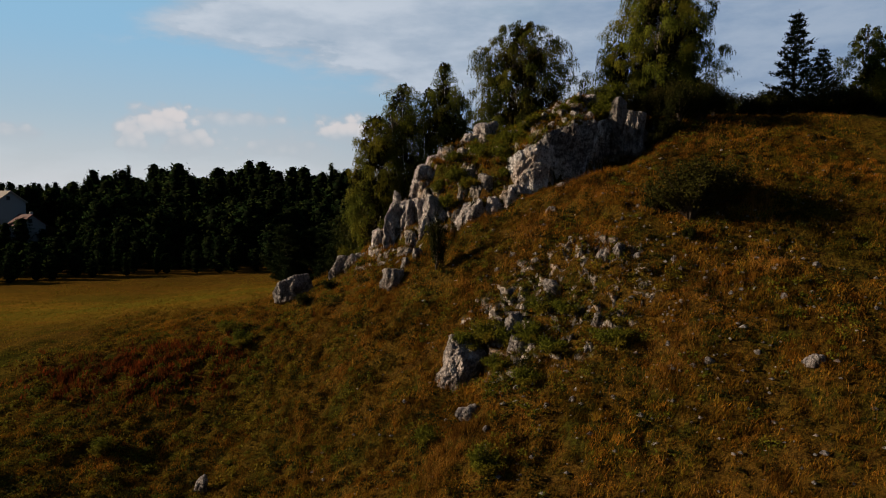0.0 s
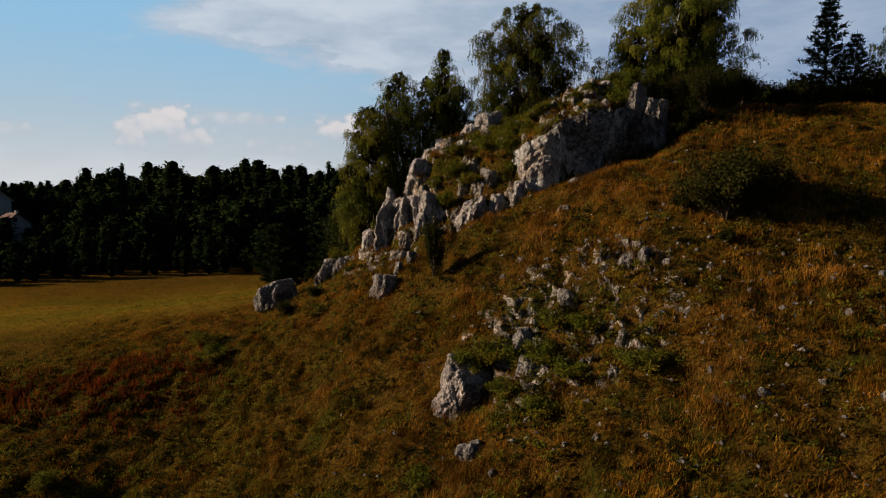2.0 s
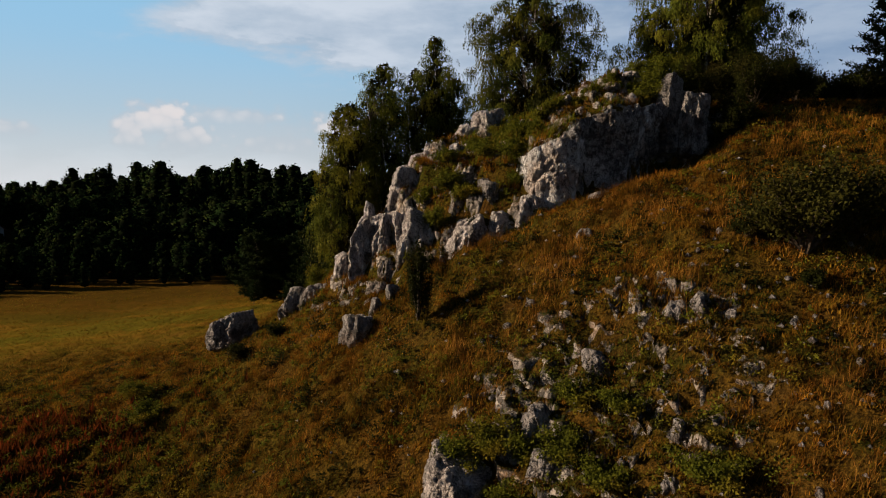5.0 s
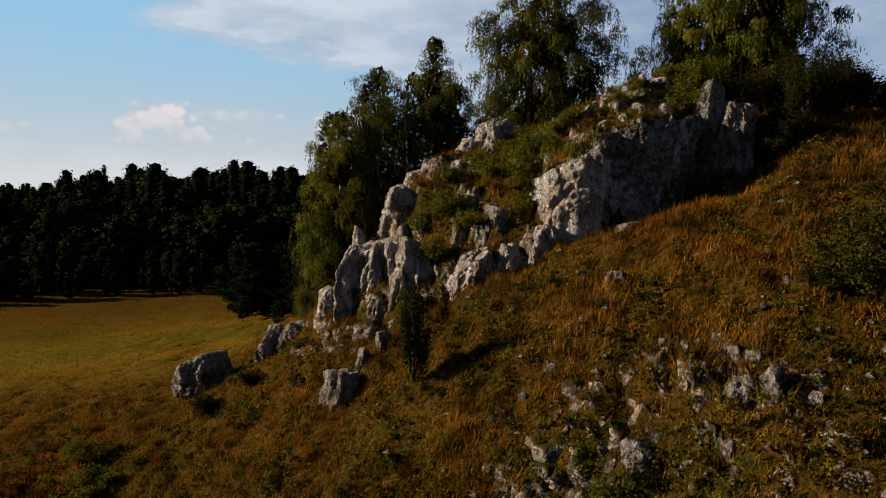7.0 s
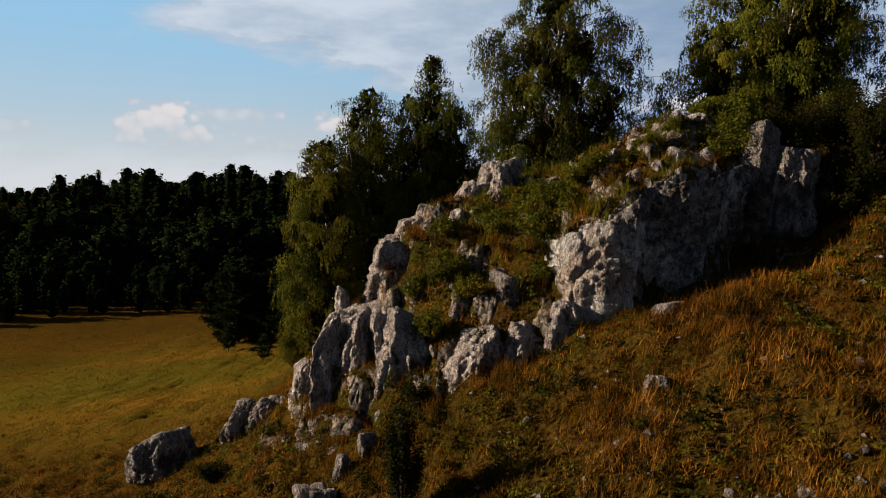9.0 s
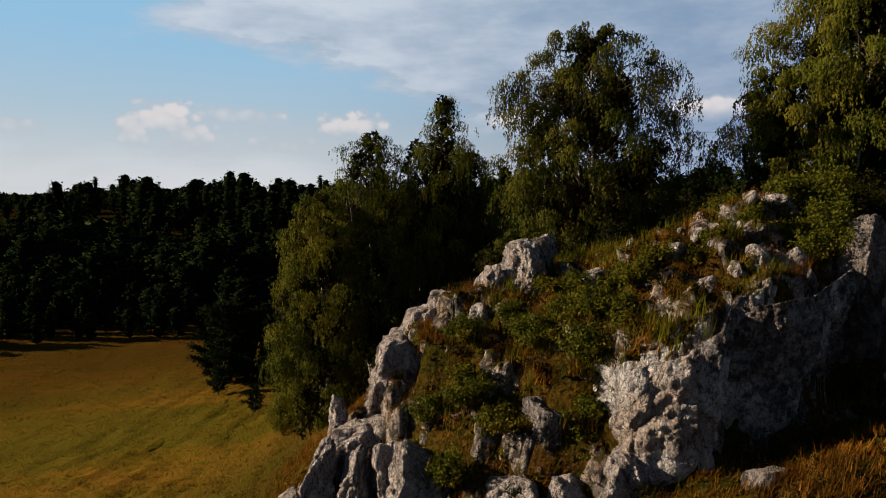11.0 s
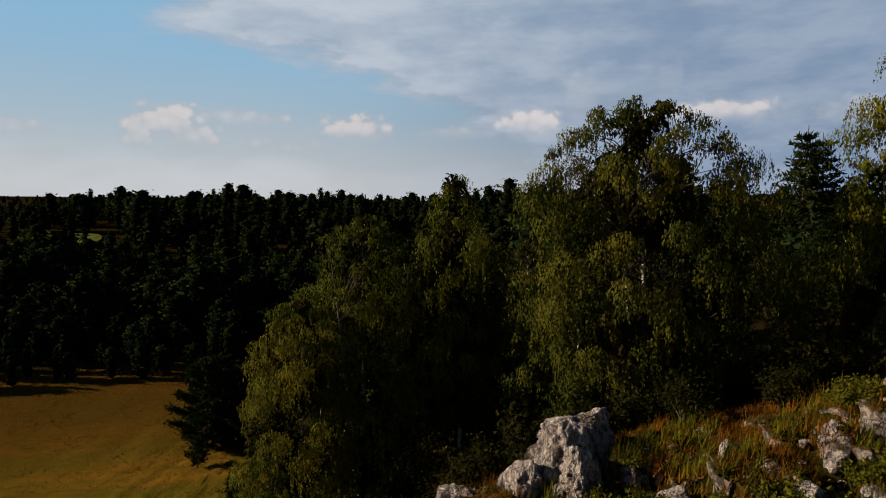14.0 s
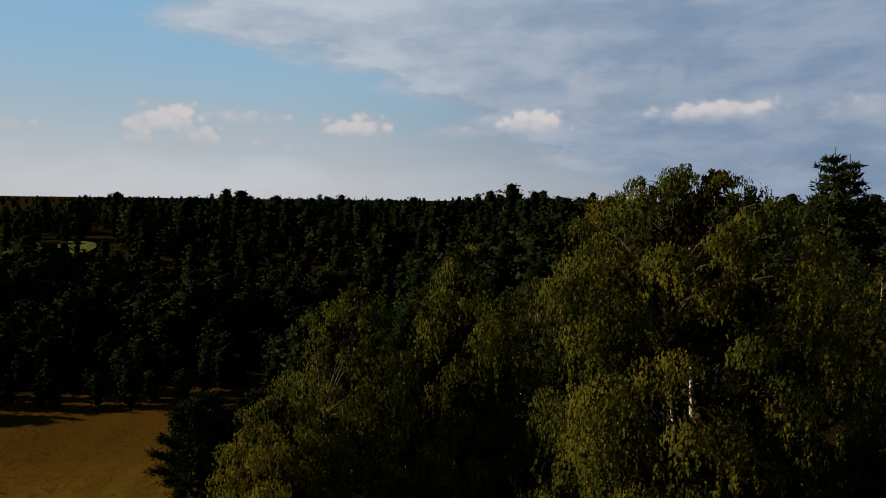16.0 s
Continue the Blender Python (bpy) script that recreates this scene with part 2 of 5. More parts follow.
def bark_material(name, light, dark, lo, hi):
    m, n = material(name)
    p = n.add("ShaderNodeTexCoord").outputs["Object"]
    marks = n.noise(n.scaled(p, (3.0, 3.0, 9.0)), 1.0, 4, 0.65, 0.4)
    surface(n, n.mix(n.step(marks, lo, hi), light, dark), 0.85, marks, 0.5, 0.03)
    return m


def plain_material(name, color, rough=0.8):
    m, n = material(name)
    p = n.add("ShaderNodeTexCoord").outputs["Object"]
    k = n.noise(p, 3.0, 5, 0.65)
    surface(n, n.mix(n.step(k, 0.3, 0.75, 0.0, 0.35), color, tuple(v * 0.5 for v in color)), rough, k, 0.3, 0.03)
    return m


GROUND = ground_material()
DRY = grass_material("dry_grass", (0.31, 0.138, 0.015), (0.18, 0.098, 0.011), (0.32, 0.088, 0.014))
GREEN = grass_material("green_grass", (0.122, 0.097, 0.009), (0.066, 0.061, 0.006), (0.18, 0.096, 0.011))
MEADOW = grass_material("meadow_grass", (0.20, 0.12, 0.014), (0.155, 0.10, 0.011), (0.20, 0.085, 0.013), 0.3, 0.6, 0.2)
OLIVE = grass_material("olive_turf", (0.19, 0.104, 0.011), (0.115, 0.080, 0.008), (0.195, 0.076, 0.011), 0.25, 0.4, 0.5)
TURF = grass_material("short_turf", (0.125, 0.112, 0.011), (0.105, 0.096, 0.010), (0.165, 0.112, 0.012), 0.3, 0.8, 0.1)
TALL = grass_material("tall_straw", (0.35, 0.175, 0.032), (0.25, 0.116, 0.018), (0.31, 0.10, 0.02))
RED = grass_material("red_leaves", (0.19, 0.036, 0.009), (0.12, 0.027, 0.008), (0.10, 0.05, 0.010))
# grey stone of the slope; on the crest pillars its darkness is painted shade
GREY_SHADE_LIME = stone_material("grey_and_shaded_limestone", (0.52, 0.465, 0.445), (0.26, 0.236, 0.226), (0.045, 0.041, 0.038), (0.30, 0.21, 0.16), 1.15)
LIME = stone_material("limestone", (0.86, 0.77, 0.74), (0.56, 0.49, 0.465), (0.055, 0.048, 0.044), (0.46, 0.32, 0.245))
SPIKE_LIME = stone_material("pinkish_limestone", (0.78, 0.68, 0.64), (0.46, 0.40, 0.38), (0.05, 0.045, 0.042), (0.36, 0.25, 0.2))
FACE_LIME = stone_material("face_limestone", (0.95, 0.92, 0.92), (0.84, 0.80, 0.79), (0.060, 0.046, 0.046), (0.58, 0.44, 0.36), 0.85, 10.2)
BIRCH_LEAF = leaf_material("birch_leaves", (0.066, 0.081, 0.011), (0.017, 0.024, 0.004), (0.104, 0.094, 0.011), 0.22)
# yellowing leaves, also lightened in colour for crowns that catch the sun
GOLD_LIT_LEAF = leaf_material("yellowing_sunlit_birch_leaves", (0.115, 0.128, 0.014), (0.032, 0.042, 0.006), (0.162, 0.142, 0.015), 0.25)
# birch leaves darkened in colour, for crowns shaded behind the crest
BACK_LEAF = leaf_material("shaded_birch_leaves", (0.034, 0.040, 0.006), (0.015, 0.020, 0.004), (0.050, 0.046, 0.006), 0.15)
SHRUB_LEAF = leaf_material("shrub_leaves", (0.118, 0.122, 0.011), (0.044, 0.052, 0.006), (0.19, 0.128, 0.012))
# leaves of dark bushes, also used as painted shade inside birch crowns
BUSH_SHADE_LEAF = leaf_material("bush_and_inner_shade_leaves", (0.024, 0.026, 0.0045), (0.010, 0.013, 0.0025), (0.042, 0.030, 0.006))
THORN_LEAF = leaf_material("olive_thorn_leaves", (0.046, 0.042, 0.007), (0.015, 0.016, 0.003), (0.064, 0.046, 0.007), 0.12)
PINE_LEAF = leaf_material("pine_needles", (0.018, 0.030, 0.007), (0.009, 0.017, 0.004), (0.030, 0.036, 0.008), 0.1)
WOOD_LEAF = leaf_material("woods_leaves", (0.015, 0.030, 0.0095), (0.007, 0.014, 0.005), (0.035, 0.044, 0.010), 0.0, 0.9, 0.0)
# near-black hearts: the shade inside far crowns, put into the colour
CROWN_SHADE = leaf_material("crown_shade", (0.006, 0.009, 0.004), (0.004, 0.006, 0.003), (0.008, 0.010, 0.004), 0.0, 1.0, 0.0)
BIRCH_BARK = bark_material("birch_bark", (0.50, 0.45, 0.38), (0.06, 0.05, 0.04), 0.48, 0.62)
DARK_BARK = bark_material("dark_bark", (0.085, 0.062, 0.042), (0.03, 0.022, 0.016), 0.4, 0.65)
WALL_WHITE = plain_material("pale_render", (0.24, 0.25, 0.26))
ROOF_GREY = plain_material("grey_roof", (0.26, 0.23, 0.20))
ROOF_RED = plain_material("dark_red_roof", (0.07, 0.02, 0.02))
PANE = plain_material("dark_pane", (0.02, 0.025, 0.03), 0.15)
FRESH = grass_material("fresh_herbs", (0.125, 0.140, 0.012), (0.075, 0.098, 0.009), (0.22, 0.165, 0.015), 0.35, 0.5, 0.5)
FIELD = grass_material("mown_field", (0.10, 0.14, 0.03), (0.085, 0.115, 0.025), (0.16, 0.15, 0.05), 0.0, 0.8, 0.1)

# ---- the lie of the land ----
KNOTS = (-100, -50, -28, -16, -9, -4, 1, 6, 12, 20, 35, 100)
APPROACH = {
    -40: (4.0, 4.0, 3.8, 3.6, 3.4, 3.2, 2.8, 2.4, 2.6, 3.7, 6.3, 10.0),
    5: (5.3, 4.7, 4.4, 4.0, 4.0, 4.3, 5.0, 5.9, 6.6, 7.7, 11.6, 12.8),
    25: (5.7, 5.2, 4.6, 3.9, 4.7, 6.4, 8.6, 9.8, 11.0, 13.1, 15.8, 20.1),
    35: (5.7, 5.7, 5.2, 4.0, 6.1, 8.4, 10.5, 12.8, 16.1, 18.5, 20.3, 24.2),
    43: (5.4, 6.2, 6.6, 7.0, 9.9, 13.3, 16.1, 18.7, 21.8, 23.0, 24.0, 26.7),
    49: (5.2, 6.6, 8.0, 10.3, 13.0, 16.0, 18.9, 21.8, 23.8, 25.9, 26.8, 27.5),
}
CREST = {
    53.5: (5.0, 6.9, 8.9, 11.2, 14.2, 18.2, 22.8, 26.2, 28.0, 28.7, 28.6, 27.7),
    59: (4.9, 7.2, 9.7, 11.5, 15.4, 21.3, 26.9, 29.1, 30.0, 29.6, 30.0, 28.0),
    68: (4.4, 7.5, 10.0, 11.9, 15.3, 19.3, 23.0, 26.0, 28.1, 29.3, 31.1, 29.3),
    82: (3.8, 6.6, 8.8, 10.3, 12.6, 15.3, 18.8, 22.4, 25.1, 27.0, 29.7, 29.0),
    105: (3.5, 4.3, 6.9, 7.8, 9.7, 12.0, 15.0, 18.2, 21.0, 23.3, 25.3, 26.1),
    140: (4.1, 4.1, 4.6, 5.8, 7.7, 9.8, 11.9, 13.3, 14.5, 15.8, 17.9, 21.6),
}
LAND = {**APPROACH, **CREST}
KX, KY = np.array(KNOTS, float), np.array(list(LAND), float)
KZ = np.array(list(LAND.values()), float)
# plan of the great face from west to east: x, y, height of foot and of brow, depth of the hollow at its foot
FACE = np.array(((5.0, 53.4, 22.2, 25.6, 0.1), (5.7, 51.7, 21.8, 25.7, 0.1), (6.0, 50.35, 21.8, 26.0, 0.2), (7.3, 49.85, 22.0, 26.5, 0.35), (8.7, 49.7, 22.7, 27.5, 0.3), (9.4, 50.8, 22.8, 27.9, 0.8), (10.6, 50.5, 23.0, 28.1, 0.5),
                 (12.2, 51.0, 23.3, 28.3, 0.7), (13.6, 52.0, 23.5, 28.8, 1.3), (14.8, 53.0, 23.7, 29.0, 1.2), (16.0, 52.5, 24.8, 28.9, 0.4), (17.6, 53.4, 25.6, 28.2, 0.2), (19.0, 54.6, 26.2, 27.4, 0.2)))


def weights(knots, v):
    total = 0
    for off in (-2.4, -1.2, 0, 1.2, 2.4):
        q = np.clip(v + off, knots[0], knots[-1])
        i = np.clip(np.searchsorted(knots, q) - 1, 0, len(knots) - 2)
        f = (q - knots[i]) / (knots[i + 1] - knots[i])
        w = np.zeros((len(q), len(knots)))
        w[np.arange(len(q)), i] = 1 - f
        w[np.arange(len(q)), i + 1] = f
        total = total + w / 5
    return total


def smooth(a, b, v):
    q = np.clip((v - a) / (b - a), 0, 1)
    return q * q * (3 - 2 * q)


def waves(x, y, size, seed):
    """Cheap rolling noise, about -1 to 1."""
    r = np.random.RandomState(seed)
    s = 0
    for k in range(7):
        a, f = r.uniform(0, 6.28), r.uniform(0.6, 1.7) / size * 6.28
        s = s + np.sin((x * math.cos(a) + y * math.sin(a)) * f + r.uniform(0, 6.28) + 1.3 * np.sin((x * math.sin(a) - y * math.cos(a)) * f * 0.6))
    return s / 4.0


def land(x, y):
    x, y = np.atleast_1d(np.asarray(x, float)), np.atleast_1d(np.asarray(y, float))
    z = np.einsum("ij,ik,jk->i", weights(KY, y), weights(KX, x), KZ) if len(x) < 4000 else np.sum((weights(KY, y) @ KZ) * weights(KX, x), axis=1)
    z = z + np.where(y > 140, 1, 0) * (18 - 0.75 * np.clip(z - 4, 0, 18)) * smooth(140, 345, y)
    for cx, cy, rx, ry, dz in ((0.2, 50.9, 3.6, 1.5, -1.1), (4.9, 50.2, 2.2, 1.5, -1.2), (-0.5, 57.9, 2.0, 1.8, 1.5), (5.0, 53.4, 1.6, 1.4, 0.8), (14.5, 58.0, 2.5, 2.0, 0.8), (8.5, 67.5, 6.0, 5.0, -1.7), (18.0, 69.0, 7.0, 5.0, -1.2), (1.8, 36.2, 1.0, 1.1, -1.3), (0.0, 35.0, 1.5, 1.4, -0.6)):
        z = z + dz * np.exp(-((x - cx) / rx) ** 2 - ((y - cy) / ry) ** 2)
    # the great face: the ground steps up from its foot to the brow, then climbs to the crest
    foot, brow = np.interp(x, FACE[:, 0], FACE[:, 2]), np.interp(x, FACE[:, 0], FACE[:, 3])
    crest = np.interp(x, (6.0, 9.0, 12.0, 13.4, 14.7, 15.3, 17.0, 19.0), (27.2, 29.3, 30.9, 31.3, 31.2, 30.8, 29.9, 28.9))
    back = y - np.interp(x, FACE[:, 0], FACE[:, 1])
    face = foot + (brow - 0.15 - foot) * smooth(0.5, 1.3, back) + (crest - brow + 0.15) * smooth(1.1, 5.6, back)
    z = z + (face - z) * smooth(5.2, 6.4, x) * smooth(20.5, 18.2, x) * smooth(-1.0, 0.0, (back + 0.8) / (2.6 + 2.2 * smooth(12.0, 15.0, x))) * smooth(59.5, 56.0, y)
    # bedding steps: the outcrop, and a low band of rock in the slope
    for cx, cy, rx, ry, lift in ((0.5, 55.4, 7.2, 4.6, 1.9), (11.5, 54.6, 8.0, 3.2, 1.1), (7.0, 37.6, 5.5, 4.2, 0.7)):
        m = smooth(1.25, 0.75, ((x - cx) / rx) ** 2 + ((y - cy) / ry) ** 2)
        w = z + 0.55 * waves(x, y, 4.5, 71) + 0.25 * waves(x, y, 1.6, 72)
        f = w / lift - np.floor(w / lift)
        z = z + m * lift * (smooth(0.60, 0.90, f) - f + 0.25) * 0.9
    z = z + 7.5 * np.exp(-((x + 122) / 20) ** 2 - ((y - 182) / 18) ** 2)
    near = smooth(0, 25, y) * smooth(140, 110, y)
    return z + waves(x, y, 9, 3) * 0.16 + waves(x, y, 2.6, 4) * 0.19 * near + waves(x, y, 1.1, 5) * 0.12 * near + waves(x, y, 160, 6) * 1.6 * smooth(200, 500, np.hypot(x, y))


def cracks(x, y, size, seed):
    """Distance-like joint pattern on a jittered grid: height offset a block, and the gap between blocks."""
    gx0, gy0 = np.floor(x / size), np.floor(y / size)
    best, second, val = np.full(len(x), 9e9), np.full(len(x), 9e9), np.zeros(len(x))
    for i in (-1, 0, 1):
        for j in (-1, 0, 1):
            a, b = gx0 + i, gy0 + j
            k = np.sin(a * 127.1 + b * 311.7 + seed) * 43758.5453
            u = k - np.floor(k)
            k = np.sin(a * 269.5 + b * 183.3 + seed) * 43758.5453
            v = k - np.floor(k)
            d = np.hypot(x / size - a - u, y / size - b - v)
            nearer = d < best
            second = np.where(nearer, best, np.minimum(second, d))
            val = np.where(nearer, u * 2 - 1, val)
            best = np.where(nearer, d, best)
    return val, second - best


def h(x, y):
    return float(land([x], [y])[0])


def mesh_of(name, verts, faces, mat, shade=False):
    me = bpy.data.meshes.new(name)
    me.from_pydata(np.asarray(verts).tolist(), [], faces.tolist() if isinstance(faces, np.ndarray) else faces)
    me.materials.append(mat)
    if shade:
        me.polygons.foreach_set("use_smooth", np.ones(len(me.polygons), bool))
    return me


def rounded(me, normals):
    """Leaves of a far crown take the light as the crown's round surface does."""
    me.polygons.foreach_set("use_smooth", np.ones(len(me.polygons), bool))
    me.normals_split_custom_set_from_vertices(normals.tolist())


def part(name, me, parent, label=""):
    ob = new(name, me)
    ob.parent = parent
    if label:
        ob["label"] = label
    return ob


def spread(lo, hi, step, far, growth):
    mid = list(np.arange(lo, hi + 0.01, step))
    up, dn, s = [hi], [lo], step
    while up[-1] < far:
        s *= growth
        up.append(up[-1] + s)
        dn.append(dn[-1] - s)
    return np.array(dn[:0:-1] + mid + up[1:])


gx, gy = spread(-32, 32, 0.5, 2600, 1.09), spread(14, 72, 0.5, 2600, 1.085)
XX, YY = np.meshgrid(gx, gy)
ZZ = land(XX.ravel(), YY.ravel())
nx, ny = len(gx), len(gy)
q = np.arange(nx * ny).reshape(ny, nx)
quads = np.stack([q[:-1, :-1], q[:-1, 1:], q[1:, 1:], q[1:, :-1]], -1).reshape(-1, 4)
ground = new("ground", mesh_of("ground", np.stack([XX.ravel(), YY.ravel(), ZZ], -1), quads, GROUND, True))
tagged(ground, "dry grassy hillside falling to a meadow", "ground", kind="structure")

# ---- rocks ----


def rock_mesh(size, seed, level=5, box=3.2, flute=0.5, cell=1.0, lean=(0.0, 0.0), taper=0.25, cuts=11, faces=(), mat=None, wear=1.0):
    """A weathered limestone body: broken planes, split by joints, fluted from top to bottom."""
    bm = bmesh.new()
    bmesh.ops.create_icosphere(bm, subdivisions=level + 1, radius=1.0)
    r = random.Random(seed * 7 + 3)
    planes = []
    for ax in ((1, 0, 0), (-1, 0, 0), (0, 1, 0), (0, -1, 0), (0, 0, 1), (0, 0, -1)):
        q = Vector(ax) + Vector((r.uniform(-0.22, 0.22), r.uniform(-0.22, 0.22), r.uniform(-0.3, 0.3)))
        planes.append(q.normalized() / r.uniform(0.9, 1.0))
    for k in range(cuts):
        q = Vector((r.gauss(0, 1), r.gauss(0, 1), r.gauss(0.25, 0.6))).normalized()
        planes.append(q / (sum(abs(c) ** box for c in q) ** (-1 / box) * r.uniform(0.74, 0.98)))
    if faces:
        planes = [Vector(q[:3]).normalized() / q[3] for q in faces]
    off = Vector((seed * 13.7, seed * 5.1, seed * 9.3))
    sx, sy, sz = (v / 2 for v in size)
    amp = min(1.0, min(size) / 2.0)
    for v in bm.verts:
        n = v.co.normalized()
        k = sum(max(0.0, n.dot(q)) ** 16 for q in planes) ** (-1 / 16)
        p = Vector((n.x * k * sx, n.y * k * sy, n.z * k * sz))
        f = (p.z + sz) / (2 * sz)
        g = 1 - taper * f
        p.x, p.y = p.x * g + lean[0] * f, p.y * g + lean[1] * f
        s = p + off
        warp = noise.noise_vector(s * 0.9) * 0.3
        lowf = noise.fractal(s * 0.6, 1.0, 2.1, 2)
        dist, pts = noise.voronoi(Vector((s.x, s.y, s.z * 0.55)) * (0.75 / cell) + warp)
        block = noise.noise(pts[0] * 5.3) * 0.26 - 0.10 * math.exp(-(dist[1] - dist[0]) / 0.05)
        d2, p2 = noise.voronoi(Vector((s.x * 1.1, s.y * 1.1, s.z * 0.7)) * (2.1 / cell) + warp)
        small = noise.noise(p2[0] * 4.1) * 0.11 - 0.02 * math.exp(-(d2[1] - d2[0]) / 0.06)
        d3, p3 = noise.voronoi(s * (5.5 / cell))
        chip = noise.noise(p3[0] * 3.7) * 0.09
        groove = 0.25 - abs(noise.noise(Vector((s.x * 1.5 + warp.x, s.y * 1.5, s.z * 0.14)))) * 1.1
        fine = noise.fractal(s * 3.4, 0.8, 2.2, 4) * 0.06 + (noise.ridged_multi_fractal(Vector((s.x, s.y, s.z * 0.6)) * 0.9, 0.9, 2.2, 4, 1.0, 2.0) - 1.2) * 0.13
        d = amp * (lowf * 0.22 + wear * (block * cell + small * cell) + chip - groove * flute + fine)
        v.co = p + Vector((n.x, n.y, n.z * 0.5)) * d
    me = bpy.data.meshes.new("rock")
    bm.to_mesh(me)
    bm.free()
    me.materials.append(mat or LIME)
    me.polygons.foreach_set("use_smooth", np.ones(len(me.polygons), bool))
    return me


def rock(at, size, seed, label, name="rock", group="", turn=0.0, sink=0.5, base=None, tilt=(0.0, 0.0), **shape):
    x, y = at
    z = (h(x, y) if base is None else base) - sink + size[2] / 2
    ob = new(name, rock_mesh(size, seed, **shape))
    ob.matrix_world = pose(x, y, z, tilt[0], tilt[1], turn)
    return tagged(ob, label, "rock", group)



def crag_material():
    m, n = material("broken_limestone")
    geo = n.add("ShaderNodeNewGeometry")
    p = n.add("ShaderNodeTexCoord").outputs["Object"]
    up = n.add("ShaderNodeSeparateXYZ", Vector=geo.outputs["Normal"]).outputs[2]
    mid, fine, big = n.noise(p, 2.0, 7, 0.7, 0.6), n.noise(p, 10.0, 6, 0.7), n.noise(p, 0.6, 4, 0.6)
    runs = n.noise(n.scaled(p, (2.6, 2.6, 0.5)), 1.0, 5, 0.65, 0.5)
    stone = n.mix(n.step(mid, 0.4, 0.62), (0.46, 0.395, 0.345), (0.19, 0.165, 0.15))
    stone = n.mix(n.step(big, 0.52, 0.68, 0.0, 0.7), stone, (0.34, 0.22, 0.14))
    stone = n.mix(n.step(runs, 0.5, 0.64, 0.0, 0.85), stone, (0.045, 0.04, 0.036))
    stone = n.mix(n.step(fine, 0.52, 0.66, 0.0, 0.8), stone, (0.05, 0.045, 0.04))
    stone = n.mix(n.step(n.noise(p, 3.6, 7, 0.72, 0.5), 0.48, 0.55, 0.0, 0.85), stone, (0.045, 0.04, 0.034))
    soil = n.mix(n.step(mid, 0.42, 0.6), (0.085, 0.045, 0.010), (0.036, 0.040, 0.007))
    bare = n.step(n.math("ADD", up, n.math("MULTIPLY_ADD", mid, 0.55, -0.27)), 0.80, 0.62)
    hh = n.math("ADD", n.math("MULTIPLY", mid, 1.2), n.math("ADD", n.math("MULTIPLY", fine, 0.6), n.math("MULTIPLY", runs, 0.8)))
    surface(n, n.mix(bare, soil, stone), 0.95, hh, 1.0, 0.22, 0.1)
    return m


CRAG = crag_material()


def crag(x0, x1, y0, y1, cx, cy, rx, ry, gap, label, name):
    """A sheet of broken rock and turf that follows the ledges of the land."""
    ax, ay = np.arange(x0, x1, gap), np.arange(y0, y1, gap)
    X, Y = np.meshgrid(ax, ay)
    x, y = X.ravel(), Y.ravel()
    z = land(x, y)
    m = smooth(1.3, 0.8, ((x - cx) / rx) ** 2 + ((y - cy) / ry) ** 2)
    dzx = (land(x + 0.15, y) - land(x - 0.15, y)) / 0.3
    dzy = (land(x, y + 0.15) - land(x, y - 0.15)) / 0.3
    steep = smooth(0.7, 1.8, np.hypot(dzx, dzy)) * m
    v1, g1 = cracks(x + z * 0.3, y - z * 0.4, 1.1, 3.0)
    v2, g2 = cracks(x + z * 0.5, y + z * 0.3, 0.42, 8.0)
    push = steep * (0.30 * v1 + 0.14 * v2 - 0.26 * np.exp(-g1 / 0.08) - 0.12 * np.exp(-g2 / 0.1)) 
    n = np.stack([-dzx, -dzy, np.full(len(x), 0.8)], -1)
    n /= np.linalg.norm(n, axis=1)[:, None]
    p = np.stack([x, y, z - 0.12 + 0.16 * m + 0.05 * m * v2], -1) + n * push[:, None]
    k = np.arange(X.size).reshape(X.shape)
    f = np.stack([k[:-1, :-1], k[:-1, 1:], k[1:, 1:], k[1:, :-1]], -1).reshape(-1, 4)
    f = f[(m[f] > 0.02).all(axis=1)]
    ob = new(name, mesh_of(name, p, f, CRAG, True))
    return tagged(ob, label, "rock outcrop")


CLIFF = "limestone crags of the outcrop"


